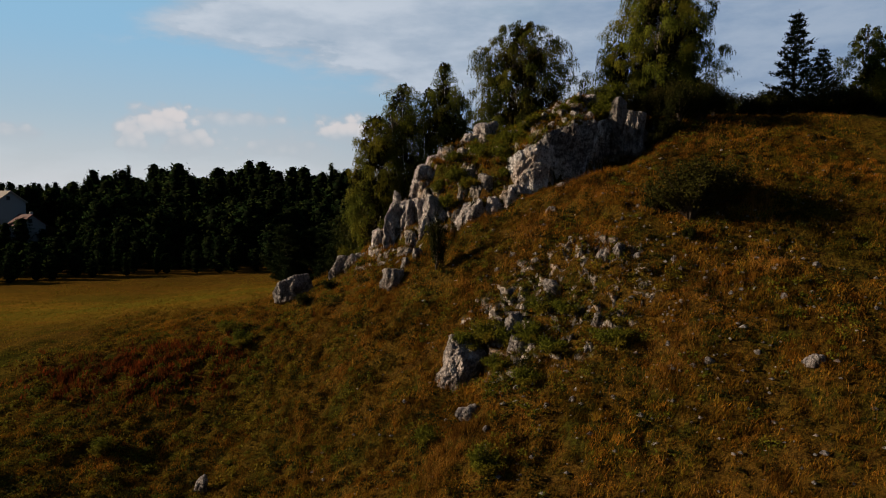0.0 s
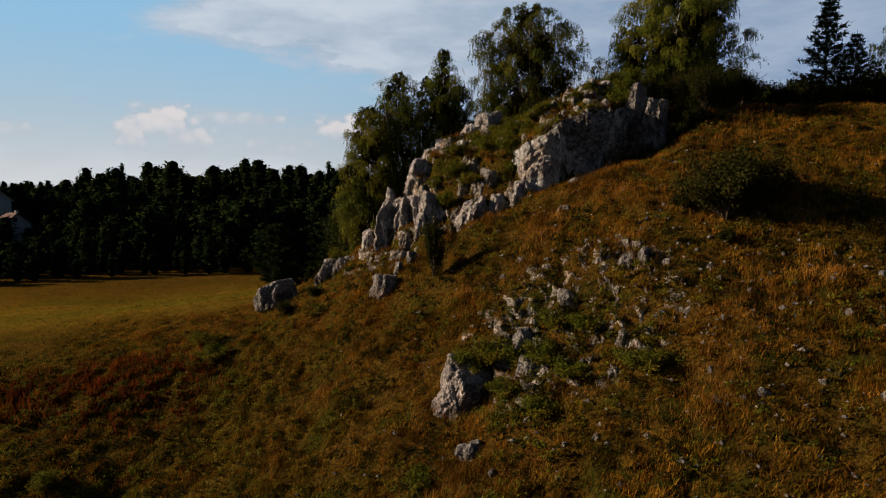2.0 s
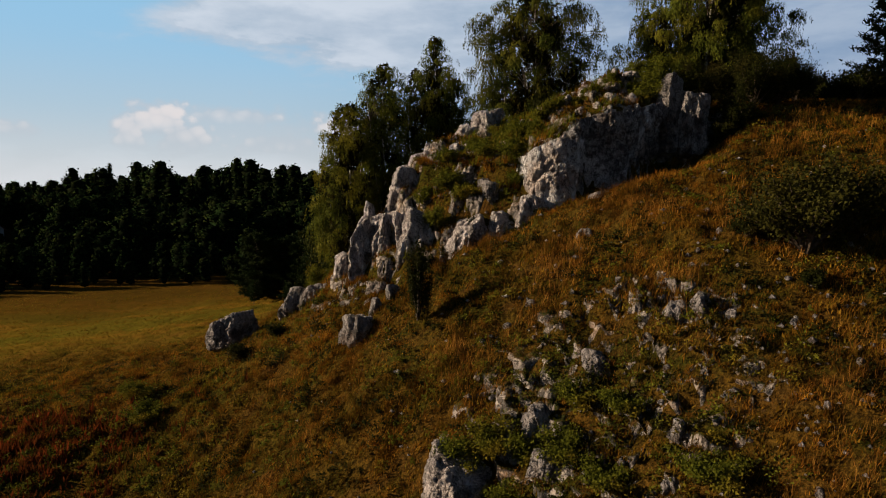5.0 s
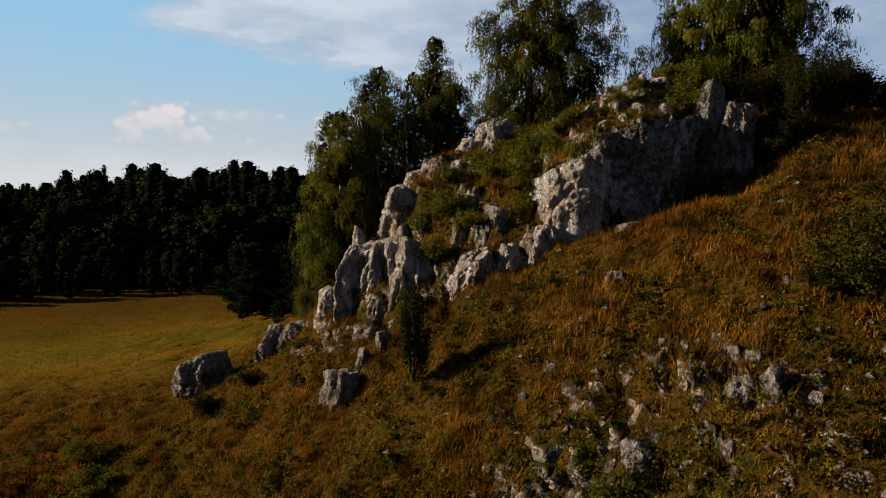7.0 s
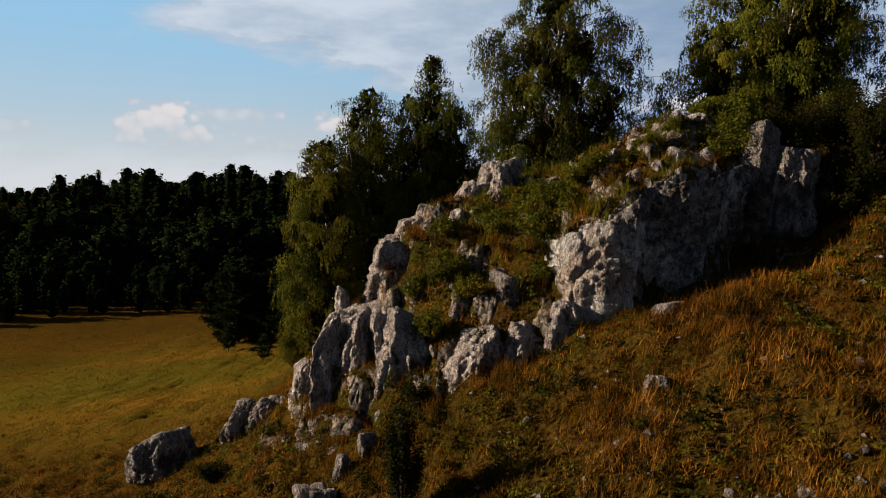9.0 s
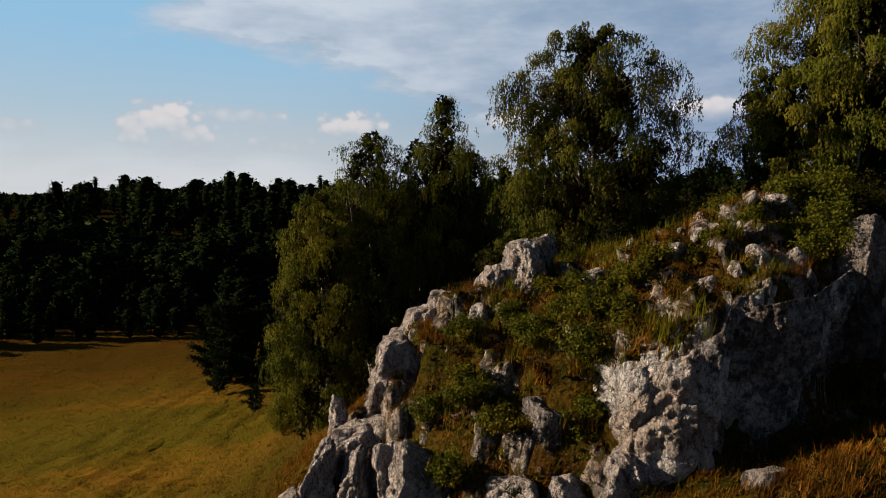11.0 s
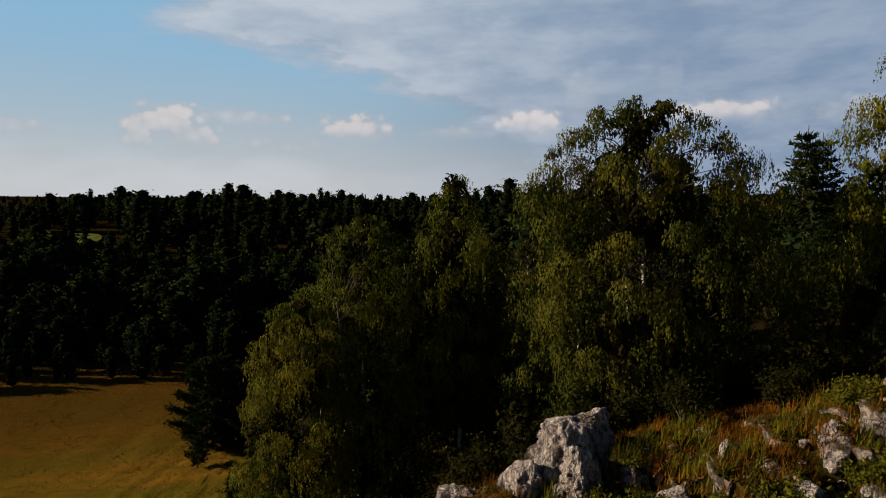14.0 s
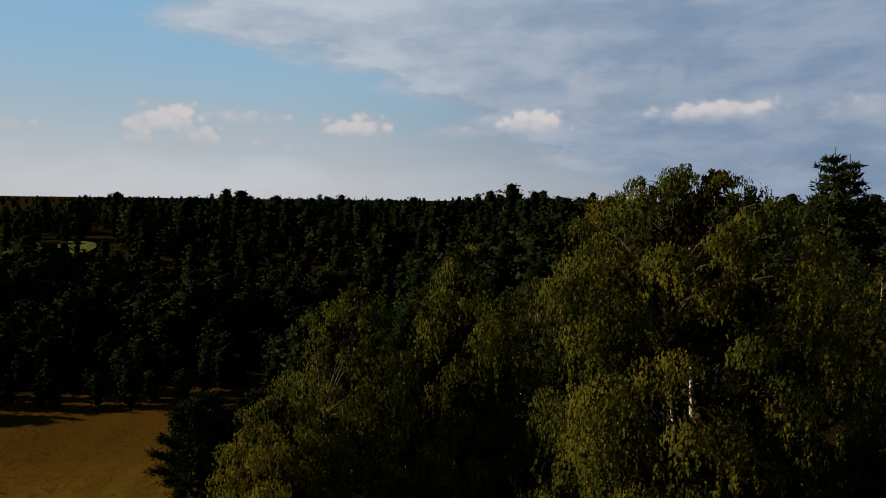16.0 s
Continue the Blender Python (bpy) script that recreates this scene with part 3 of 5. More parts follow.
def cliff_wall(gap, label, name):
    """The great face: a wall that follows FACE, undercut at its foot and rounded over at the brow."""
    s0 = np.concatenate([[0], np.cumsum(np.hypot(np.diff(FACE[:, 0]), np.diff(FACE[:, 1])))])
    s = np.arange(0, s0[-1], gap)
    row = np.stack([np.interp(s, s0, FACE[:, k]) for k in range(5)], -1)
    pad, ker = 6, np.hanning(9) / np.hanning(9).sum()
    row = np.stack([np.convolve(np.pad(row[:, k], pad, "edge"), ker, "same")[pad:-pad] for k in range(5)], -1)
    tx, ty = np.gradient(row[:, 0]), np.gradient(row[:, 1])
    ln = np.hypot(tx, ty)
    ox, oy = ty / ln, -tx / ln
    n = int(9.5 / gap)
    cuts = np.array((0.0, 0.08, 0.30, 0.55, 0.66, 0.74, 0.86, 1.0))
    f = np.linspace(0, 1, n)
    verts = []
    for i in range(len(s)):
        x, y, lo, hi, under = row[i]
        inset = np.interp(f, cuts, (under, under, 0.3 * under, 0.0, 0.10, 0.35, 1.0, 2.1))
        z = np.interp(f, cuts, (lo - 1.0, lo - 0.2, lo + 0.4 * (hi - lo), hi - 0.75, hi - 0.2, hi + 0.02, hi + 0.08, hi - 0.3))
        up = np.interp(f, (0.5, 0.8), (0.0, 1.0))
        turf = land(x - ox[i] * inset, y - oy[i] * inset) - np.interp(f, (0.74, 0.86, 1.0), (-0.3, 0.0, 0.5))
        z = z + (np.minimum(z, turf) - z) * np.interp(f, (0.66, 0.82), (0.0, 1.0))
        for k in range(n):
            p = Vector((x - ox[i] * inset[k], y - oy[i] * inset[k], z[k]))
            q = p + noise.noise_vector(p * 0.7) * 0.25
            d1, c1 = noise.voronoi(Vector((q.x, q.y, q.z * 0.8)) * 0.62)
            d2, c2 = noise.voronoi(Vector((q.x, q.y, q.z * 0.7)) * 1.5)
            d3, c3 = noise.voronoi(q * 3.6)
            g = 0.22 - abs(noise.noise(Vector((q.x * 1.3, q.y * 1.3, q.z * 0.2)))) * 0.9
            bed = abs(noise.noise(Vector((q.x * 0.25, q.y * 0.25, q.z * 1.5))))
            d = noise.noise(c1[0] * 5.3) * 0.26 - 0.20 * math.exp(-(d1[1] - d1[0]) / 0.05) + noise.noise(c2[0] * 4.1) * 0.11 - 0.06 * math.exp(-(d2[1] - d2[0]) / 0.06)
            d += noise.noise(c3[0] * 3.7) * 0.07 - 0.12 * g - 0.06 * math.exp(-bed / 0.04) + noise.fractal(p * 2.6, 0.8, 2.2, 4) * 0.07
            d *= 1.0 - 0.4 * up[k]
            w = 0.55 * up[k]
            verts.append((p.x + ox[i] * d * (1 - w), p.y + oy[i] * d * (1 - w), p.z + d * w))
    k = np.arange(len(s) * n).reshape(len(s), n)
    quads = np.stack([k[:-1, :-1], k[1:, :-1], k[1:, 1:], k[:-1, 1:]], -1).reshape(-1, 4)
    return tagged(new(name, mesh_of(name, verts, quads, FACE_LIME, True)), label, "rock", CLIFF)


crag(-8, 21, 50, 61, 5.5, 55.2, 14.0, 5.2, 0.11, "broken limestone ledges with turf between them", "rock_ledge")
crag(0, 14, 32, 43, 7.0, 37.6, 6.0, 4.6, 0.13, "low band of broken limestone in the slope", "rock_ledge")

# front row of fluted columns at the foot
rock((-2.9, 56.3), (5.6, 3.0, 6.2), 130, "limestone body behind the fluted columns", "boulder", CLIFF, 6, 1.0, 16.8, level=5, box=3.6, flute=0.5, cell=0.9, taper=0.25)
rock((-4.4, 54.7), (2.0, 2.4, 5.9), 1, "tall fluted limestone column of the outcrop", "rock_column", CLIFF, 8, 1.0, 16.9, level=5, box=3.6, flute=0.55, cell=0.8, taper=0.35)
rock((-3.1, 54.2), (2.0, 2.6, 5.6), 2, "fluted limestone column in the cliff foot", "rock_column", CLIFF, -6, 1.0, 16.9, level=5, box=3.6, flute=0.55, cell=0.8, taper=0.25)
rock((-1.9, 54.3), (2.1, 2.6, 5.6), 3, "fluted limestone column in the cliff foot", "rock_column", CLIFF, 10, 1.0, 17.2, level=5, box=3.6, flute=0.55, cell=0.8, taper=0.15)
rock((-5.9, 55.4), (1.4, 1.6, 2.9), 4, "short limestone column at the cliff's edge", "rock_column", CLIFF, 12, 1.0, 17.2, level=5, box=3.4, flute=0.4, cell=0.8, taper=0.4)
rock((-0.8, 52.6), (3.3, 2.6, 5.2), 5, "leaning limestone slab facing the sun", "rock_slab", CLIFF, 14, 0.9, 18.0, level=5, box=3.2, flute=0.4, cell=0.9, lean=(0.5, 0.5), taper=0.25)
rock((-4.3, 57.2), (1.4, 1.4, 2.6), 6, "pointed limestone finger above the columns", "rock_column", CLIFF, 0, 0.6, 20.6, level=4, box=3.0, flute=0.3, cell=0.8, taper=0.4)
# the middle step and the ridge that climbs to the knob
rock((-2.1, 57.6), (3.0, 2.6, 4.8), 7, "rounded grey limestone pillar", "rock_pillar", CLIFF, 14, 1.2, 21.4, level=5, box=3.6, flute=0.3, cell=1.0, lean=(0.5, 0.4), taper=0.25)
rock((-0.7, 58.7), (3.2, 2.6, 4.4), 8, "grey limestone shoulder of the ridge", "rock_pillar", CLIFF, 25, 1.4, 23.6, level=5, box=3.2, flute=0.3, cell=1.0, lean=(0.6, 0.2), taper=0.4)
rock((0.6, 59.2), (2.8, 2.0, 2.8), 9, "broken limestone crest of the ridge", "rock", CLIFF, 12, 1.0, 25.0, level=5, box=3.0, flute=0.25, cell=0.8, taper=0.3)
rock((4.0, 59.7), (3.8, 2.4, 3.5), 11, "knobbly limestone head on the skyline", "rock", CLIFF, 6, 1.2, 27.2, level=5, box=2.8, flute=0.35, cell=0.7, lean=(0.3, 0.0), taper=0.35)
rock((2.4, 58.9), (1.8, 1.6, 2.8), 131, "stepped limestone flank of the skyline head", "rock", CLIFF, 20, 0.9, 26.4, level=4, flute=0.3, cell=0.7)
rock((-1.6, 57.4), (2.4, 2.0, 3.4), 132, "grey limestone step in the ridge", "rock", CLIFF, 12, 0.9, 22.6, level=4, flute=0.3, cell=0.8)
# ledges between the columns and the great face
rock((2.5, 51.2), (2.8, 2.2, 3.9), 12, "limestone ledge with dark joints", "rock_ledge", CLIFF, -8, 0.9, 18.9, level=5, box=4.0, flute=0.45, cell=0.8, taper=0.12)
rock((4.4, 50.9), (2.4, 2.0, 3.6), 13, "limestone ledge with dark joints", "rock_ledge", CLIFF, 6, 0.8, 19.3, level=5, box=4.0, flute=0.45, cell=0.8, taper=0.15)
rock((3.8, 52.9), (3.2, 2.2, 3.6), 15, "dark lichen-covered limestone ledge", "rock_ledge", CLIFF, -12, 1.0, 21.4, mat=GREY_SHADE_LIME, level=5, box=3.6, flute=0.3, cell=0.8, taper=0.25)
# the great face
cliff_wall(0.07, "great pale limestone face with dark hollows and a grassy brow", "cliff")
rock((6.3, 50.6), (2.8, 1.8, 2.6), 118, "fissured limestone foot under the great boulder", "boulder", CLIFF, 10, 0.7, 21.3, level=5, box=3.2, flute=0.4, cell=0.7, taper=0.3)
# slab, pillar and step take the darker stone to imitate their shaded faces
rock((15.0, 53.2), (1.35, 1.3, 4.9), 20, "tall weathered limestone slab at the crest, toned dark for shade", "rock_pillar", CLIFF, 22, 0.9, 26.5, mat=GREY_SHADE_LIME, level=5, flute=0.3, cell=0.7, taper=0.1, wear=1.4,
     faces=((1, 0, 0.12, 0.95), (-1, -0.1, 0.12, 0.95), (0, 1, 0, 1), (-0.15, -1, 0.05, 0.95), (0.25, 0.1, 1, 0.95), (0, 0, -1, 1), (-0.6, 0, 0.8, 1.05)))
rock((16.2, 52.9), (2.0, 1.8, 4.2), 21, "blocky limestone pillar at the crest", "rock_pillar", CLIFF, -8, 1.2, 26.5, mat=GREY_SHADE_LIME, level=5, box=4.0, flute=0.3, cell=0.7, taper=0.1, cuts=6)
rock((19.0, 54.0), (2.6, 2.2, 3.8), 22, "low shaded limestone step", "boulder", CLIFF, 0, 1.2, 25.8, mat=GREY_SHADE_LIME, level=5, box=3.6, flute=0.3, cell=0.9, taper=0.2)
crest_kinds = [rock_mesh((1.0, 0.8, 0.8), 210 + k, level=3, box=2.4, flute=0.8, cell=0.4, taper=0.3, cuts=16, wear=2.6) for k in range(5)]
rk = np.random.RandomState(17)
for k in range(64):
    cx = rk.uniform(8.8, 15.2)
    cy = np.interp(cx, FACE[:, 0], FACE[:, 1]) + rk.uniform(1.9, 5.4)
    sc = rk.uniform(0.45, 1.15) * (1.15 if cx > 11 else 0.8)
    ob = new("rock", crest_kinds[k % 5])
    ob.matrix_world = pose(cx, cy, h(cx, cy) - 0.08 * sc, rk.uniform(-14, 14), rk.uniform(-26, 0), rk.uniform(0, 360)) @ Matrix.Diagonal((sc, sc, sc * rk.uniform(0.7, 1.0), 1))
    tagged(ob, "sunlit limestone block of the crest with grass round it", "rock", "blocks of the crest")
rock((10.2, 55.4), (2.6, 1.6, 1.7), 120, "sunlit limestone shelf on the crest", "boulder", CLIFF, 15, 0.9, 28.7, level=5, box=2.8, flute=0.2, cell=0.7, lean=(0.4, 0.0), taper=0.4)
rock((6.1, 56.5), (1.9, 1.4, 1.9), 25, "squat limestone block on the grassy top", "rock", CLIFF, 0, 0.5, None, level=4, box=2.6, cell=0.6)
rock((8.0, 57.2), (0.7, 0.6, 1.0), 123, "small pale stone on the grassy top", "rock", CLIFF, 0, 0.3, None, level=3, cell=0.5)
rock((4.0, 58.3), (2.2, 1.6, 2.0), 124, "limestone apron below the skyline head", "rock", CLIFF, 0, 0.8, None, level=5, cell=0.6, taper=0.4)
rock((1.7, 57.2), (1.2, 1.0, 1.5), 127, "pale rock below the ridge", "rock", CLIFF, 0, 0.5, None, level=4, cell=0.6)
# boulders on the slope
rock((0.35, 36.6), (2.3, 2.2, 4.3), 26, "blunt spike of pale limestone leaning over a dark hollow", "boulder", "boulders on the slope", -8, 0.9, 9.6, mat=SPIKE_LIME, level=5, flute=0.35, cell=0.7, lean=(0.9, 0.4), taper=0.0, wear=1.2,
     faces=((-1, -0.25, 0.05, 0.92), (0.9, -0.45, -0.25, 0.86), (0, 1, 0, 1), (-0.35, -0.95, 0.05, 0.9), (0.2, -0.15, 1, 0.9), (0, 0, -1, 1), (0.45, -0.8, -0.1, 0.95)))
rock((-14.2, 57.8), (5.6, 3.2, 3.1), 27, "isolated grey boulder at the slope foot", "boulder", "boulders on the slope", 10, 0.9, None, mat=GREY_SHADE_LIME, level=5, box=2.1, flute=0.35, cell=0.7, taper=0.45, cuts=18)
rock((-9.5, 57.2), (3.2, 2.2, 2.8), 28, "grey boulder half sunk in the bank", "boulder", "boulders on the slope", -15, 1.1, None, mat=GREY_SHADE_LIME, level=5, box=3.0, flute=0.25, cell=0.9, lean=(0.4, 0.0), taper=0.3)
rock((-8.0, 57.4), (2.4, 1.5, 1.6), 29, "low grey rock trailing from the boulder", "rock", "boulders on the slope", 10, 0.7, None, mat=GREY_SHADE_LIME, level=4, cell=0.5, wear=1.6, flute=0.6, box=2.3, cuts=16)
rock((-4.2, 48.0), (3.1, 1.8, 1.8), 30, "rounded pale rock in the grass", "rock", "boulders on the slope", -30, 0.6, None, mat=GREY_SHADE_LIME, level=4, cell=0.5, wear=1.6, lean=(0.4, 0.2), flute=0.6, box=2.3, cuts=16)
rock((-3.0, 49.0), (1.0, 0.8, 1.2), 31, "small pale rock in the grass", "rock", "boulders on the slope", 0, 0.4, None, mat=GREY_SHADE_LIME, level=4, cell=0.45, wear=1.8, flute=0.6, box=2.3, cuts=16)
rock((-2.1, 49.4), (0.9, 0.8, 0.9), 32, "small pale rock in the grass", "rock", "boulders on the slope", 40, 0.3, None, mat=GREY_SHADE_LIME, level=4, cell=0.45, wear=1.8, flute=0.6, box=2.3, cuts=16)
rock((4.5, 37.6), (1.5, 1.2, 2.0), 33, "dark fissured rock among shrubs", "rock", "boulders on the slope", 20, 0.7, None, mat=GREY_SHADE_LIME, level=4, flute=0.4, cell=0.5, wear=1.6, taper=0.4)
rock((4.4, 36.0), (1.5, 1.2, 1.6), 34, "fissured rock among shrubs", "rock", "boulders on the slope", -10, 0.5, None, mat=GREY_SHADE_LIME, level=4, flute=0.4, cell=0.5, wear=1.6)
rock((7.0, 38.9), (1.5, 1.1, 1.3), 35, "broken rock band in the slope", "rock", "boulders on the slope", 10, 0.8, None, mat=GREY_SHADE_LIME, level=4, flute=0.35, cell=0.45, wear=1.8)
rock((10.4, 39.3), (1.3, 0.9, 1.4), 36, "cleft pale rock in the grass", "rock", "boulders on the slope", 0, 0.5, None, mat=GREY_SHADE_LIME, level=4, flute=0.9, cell=0.35, wear=2.4, box=2.4, cuts=16)
rock((11.3, 39.0), (0.9, 0.8, 1.1), 136, "jagged pale rock in the grass", "rock", "boulders on the slope", 30, 0.4, None, mat=GREY_SHADE_LIME, level=4, flute=0.9, cell=0.35, wear=2.4, box=2.4, cuts=16)
rock((12.2, 38.4), (0.7, 0.6, 0.9), 137, "jagged pale rock in the grass", "rock", "boulders on the slope", 70, 0.3, None, mat=GREY_SHADE_LIME, level=3, flute=0.9, cell=0.35, wear=2.4, box=2.4, cuts=16)
rock((1.4, 32.3), (1.7, 1.0, 1.1), 37, "low flat slab in the grass", "rock", "boulders on the slope", 10, 0.5, None, mat=GREY_SHADE_LIME, level=4, cell=0.45, wear=1.8, flute=0.6, box=2.3, cuts=16)
rock((-14.4, 34.8), (0.9, 0.8, 1.5), 38, "small upright stone in the grass", "rock", "boulders on the slope", 0, 0.4, None, mat=GREY_SHADE_LIME, level=4, cell=0.45, wear=1.8, lean=(0.3, 0), flute=0.6, box=2.3, cuts=16)
rock((17.6, 28.2), (1.1, 0.9, 0.8), 39, "pale stone topped with dry grass", "rock", "boulders on the slope", 0, 0.5, None, mat=GREY_SHADE_LIME, level=4, cell=0.45, wear=1.8, flute=0.6, box=2.3, cuts=16)
rock((9.0, 35.0), (0.9, 0.8, 0.9), 40, "pale stone in the grass", "rock", "boulders on the slope", 0, 0.4, None, mat=GREY_SHADE_LIME, level=4, cell=0.45, wear=1.8, flute=0.6, box=2.3, cuts=16)
rock((8.2, 33.6), (0.8, 0.7, 0.9), 41, "pale stone in the grass", "rock", "boulders on the slope", 0, 0.4, None, mat=GREY_SHADE_LIME, level=4, cell=0.45, wear=1.8, flute=0.6, box=2.3, cuts=16)
rock((8.1, 45.9), (1.2, 0.8, 0.9), 42, "flat pale slab below the great face", "rock", "boulders on the slope", -10, 0.6, None, mat=GREY_SHADE_LIME, level=4, cell=0.45, wear=1.8, flute=0.6, box=2.3, cuts=16)
rock((9.8, 49.0), (1.9, 1.0, 0.8), 43, "flat pale slab below the great face", "rock", "boulders on the slope", 0, 0.5, None, mat=GREY_SHADE_LIME, level=4, cell=0.45, wear=1.8, flute=0.6, box=2.3, cuts=16)

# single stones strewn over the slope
stone_kinds = [rock_mesh((1.0, 0.9, 0.8), 60 + k, level=2, cell=0.35, flute=0.5, box=2.2, cuts=16, wear=1.8, mat=GREY_SHADE_LIME) for k in range(5)]
rng = np.random.RandomState(5)
made = 0
while made < 120:
    x, y = rng.uniform(2, 22), rng.uniform(27, 47)
    if rng.rand() > math.exp(-((x - 10.5) / 6) ** 2 - ((y - 37.5) / 5) ** 2) + 0.15:
        continue
    s = rng.uniform(0.18, 0.42) * (1.6 if rng.rand() < 0.15 else 1.0)
    ob = new("stone", stone_kinds[made % 5])
    ob.matrix_world = pose(x, y, h(x, y) + 0.05 * s, rng.uniform(-20, 20), rng.uniform(-20, 20), rng.uniform(0, 360)) @ Matrix.Diagonal((s, s, s * rng.uniform(0.7, 1.3), 1))
    tagged(ob, "small pale stone lying in dry grass", "stone", "stones on the slope")
    made += 1


def scatter(name, label, category, mats):
    ob = tagged(new(name, mats), label, category, kind="stuff")
    return ob


def rubble(count, seed):
    r = np.random.RandomState(seed)
    base = np.array([(1, 0, 0), (-1, 0, 0), (0, 1, 0), (0, -1, 0), (0, 0, 1), (0, 0, -1)], float)
    tri = np.array([(0, 2, 4), (2, 1, 4), (1, 3, 4), (3, 0, 4), (2, 0, 5), (1, 2, 5), (3, 1, 5), (0, 3, 5)])
    x, y = r.uniform(-8, 32, count * 3), r.uniform(22, 60, count * 3)
    keep = r.rand(count * 3) < 0.12 + 0.9 * np.exp(-((x - 12) / 9) ** 2 - ((y - 35) / 8) ** 2)
    x, y = x[keep][:count], y[keep][:count]
    z = land(x, y)
    s = r.uniform(0.04, 0.16, len(x)) * r.uniform(0.5, 1.5, len(x))
    v = base[None] * (s[:, None, None] * r.uniform(0.6, 1.4, (len(x), 6, 1)) * np.array([1, 1, 0.6])) + np.stack([x, y, z + s * 0.3], -1)[:, None]
    f = tri[None] + (np.arange(len(x)) * 6)[:, None, None]
    return mesh_of("rubble", v.reshape(-1, 3), f.reshape(-1, 3), GREY_SHADE_LIME)


scatter("rubble", "pale limestone rubble strewn through the grass", "rubble", rubble(1500, 8))

# ---- grass ----


def blades(x, y, r, height, width, mat, name, per=4, splay=0.5):
    """Tufts of bent blades at the places x, y."""
    n = len(x)
    z = land(x, y)
    hh = height * r.uniform(0.55, 1.35, (n, per)) * (1 + 0.35 * waves(x, y, 6, 12))[:, None].clip(0.4, 1.6)
    a = r.uniform(0, 6.283, (n, per))
    lean = r.uniform(0.1, splay, (n, per)) * hh
    w = width * r.uniform(0.6, 1.4, (n, per))
    bx = x[:, None] + r.normal(0, 0.10, (n, per))
    by = y[:, None] + r.normal(0, 0.10, (n, per))
    bz = np.repeat(z[:, None], per, 1) - 0.05
    side = a + 1.57 + r.uniform(-0.6, 0.6, (n, per))
    p0 = np.stack([bx - np.cos(side) * w / 2, by - np.sin(side) * w / 2, bz], -1)
    p1 = np.stack([bx + np.cos(side) * w / 2, by + np.sin(side) * w / 2, bz], -1)
    p2 = np.stack([bx + np.cos(a) * lean + hh * 0.12, by + np.sin(a) * lean, bz + hh], -1)
    v = np.stack([p0, p1, p2], 2).reshape(-1, 3)
    return mesh_of(name, v, np.arange(len(v)).reshape(-1, 3), mat)


def strew(count, x0, x1, y0, y1, seed, keep, tuft=0.0):
    r = np.random.RandomState(seed)
    x, y = r.uniform(x0, x1, count), r.uniform(y0, y1, count)
    if tuft:
        c = r.randint(0, count // 7, count)
        x, y = x[c] + r.normal(0, tuft, count), y[c] + r.normal(0, tuft, count)
    rim = np.minimum(np.minimum(x - x0, x1 - x) / 9, np.minimum(y - y0, y1 - y) / 9).clip(0, 1)
    k = r.rand(count) < keep(x, y) * rim
    return x[k], y[k], r


def meadow_dry(x, y):
    return np.clip(0.62 + 0.5 * waves(x, y, 14, 21) + 0.3 * waves(x, y, 4, 22), 0.08, 1)


x, y, r = strew(118000, -36, 38, 14, 66, 31, meadow_dry, 0.2)
scatter("dry_grass", "dry ochre grass covering the hillside", "grass", blades(x, y, r, 0.26, 0.03, DRY, "dry_grass", 5, 1.2))
x, y, r = strew(125000, -36, 38, 14, 66, 32, lambda x, y: np.clip(1.05 - meadow_dry(x, y), 0.1, 1), 0.22)
scatter("green_grass", "dull green grass in patches on the hillside", "grass", blades(x, y, r, 0.22, 0.042, GREEN, "green_grass", 4, 1.1))
x, y, r = strew(62000, -18, 30, 20, 52, 37, lambda x, y: np.clip(0.75 + 0.3 * waves(x, y, 5, 26), 0.3, 1), 0.12)
scatter("short_grass", "short olive-brown turf between the tussocks", "grass", blades(x, y, r, 0.2, 0.065, OLIVE, "short_grass", 3, 0.9))
x, y, r = strew(20000, -10, 22, 46, 66, 38, lambda x, y: np.clip(0.75 + 0.4 * waves(x, y, 4, 27), 0.2, 1), 0.15)
scatter("ledge_grass", "brown grass on the ledges of the outcrop", "grass", blades(x, y, r, 0.36, 0.036, DRY, "ledge_grass", 5, 0.6))
x, y, r = strew(15000, -2, 16, 49.5, 62, 39, lambda x, y: np.clip(0.25 + 0.8 * waves(x, y, 4, 28), 0, 1), 0.2)
scatter("tall_herbs", "fresh green and yellowing herbs standing on the ledges", "plants", blades(x, y, r, 0.55, 0.06, FRESH, "tall_herbs", 6, 0.6))
x, y, r = strew(48000, -20, 28, 20, 70, 33, lambda x, y: np.clip(waves(x, y, 7, 23) * 1.1 - 0.15 + 0.9 * np.exp(-((x - 8) / 7) ** 2 - ((y - 44.5) / 3) ** 2), 0, 1))
scatter("tall_grass", "tall straw-coloured grass standing in swathes", "grass", blades(x, y, r, 0.52, 0.024, TALL, "tall_grass", 6, 0.75))
x, y, r = strew(30000, -84, 0, 46, 146, 34, lambda x, y: np.clip(0.45 + 0.6 * waves(x, y * 2, 18, 24), 0.12, 1))
scatter("meadow_grass", "tawny autumn grass on the lower meadow", "grass", blades(x, y, r, 0.22, 0.07, MEADOW, "meadow_grass", 3))
x, y, r = strew(24000, -84, 0, 46, 146, 35, lambda x, y: np.clip(0.45 - 0.6 * waves(x, y * 2, 18, 24), 0.1, 1))
scatter("meadow_herbs", "short green turf on the lower meadow", "grass", blades(x, y, r, 0.11, 0.12, TURF, "meadow_herbs", 3))

# ---- foliage ----


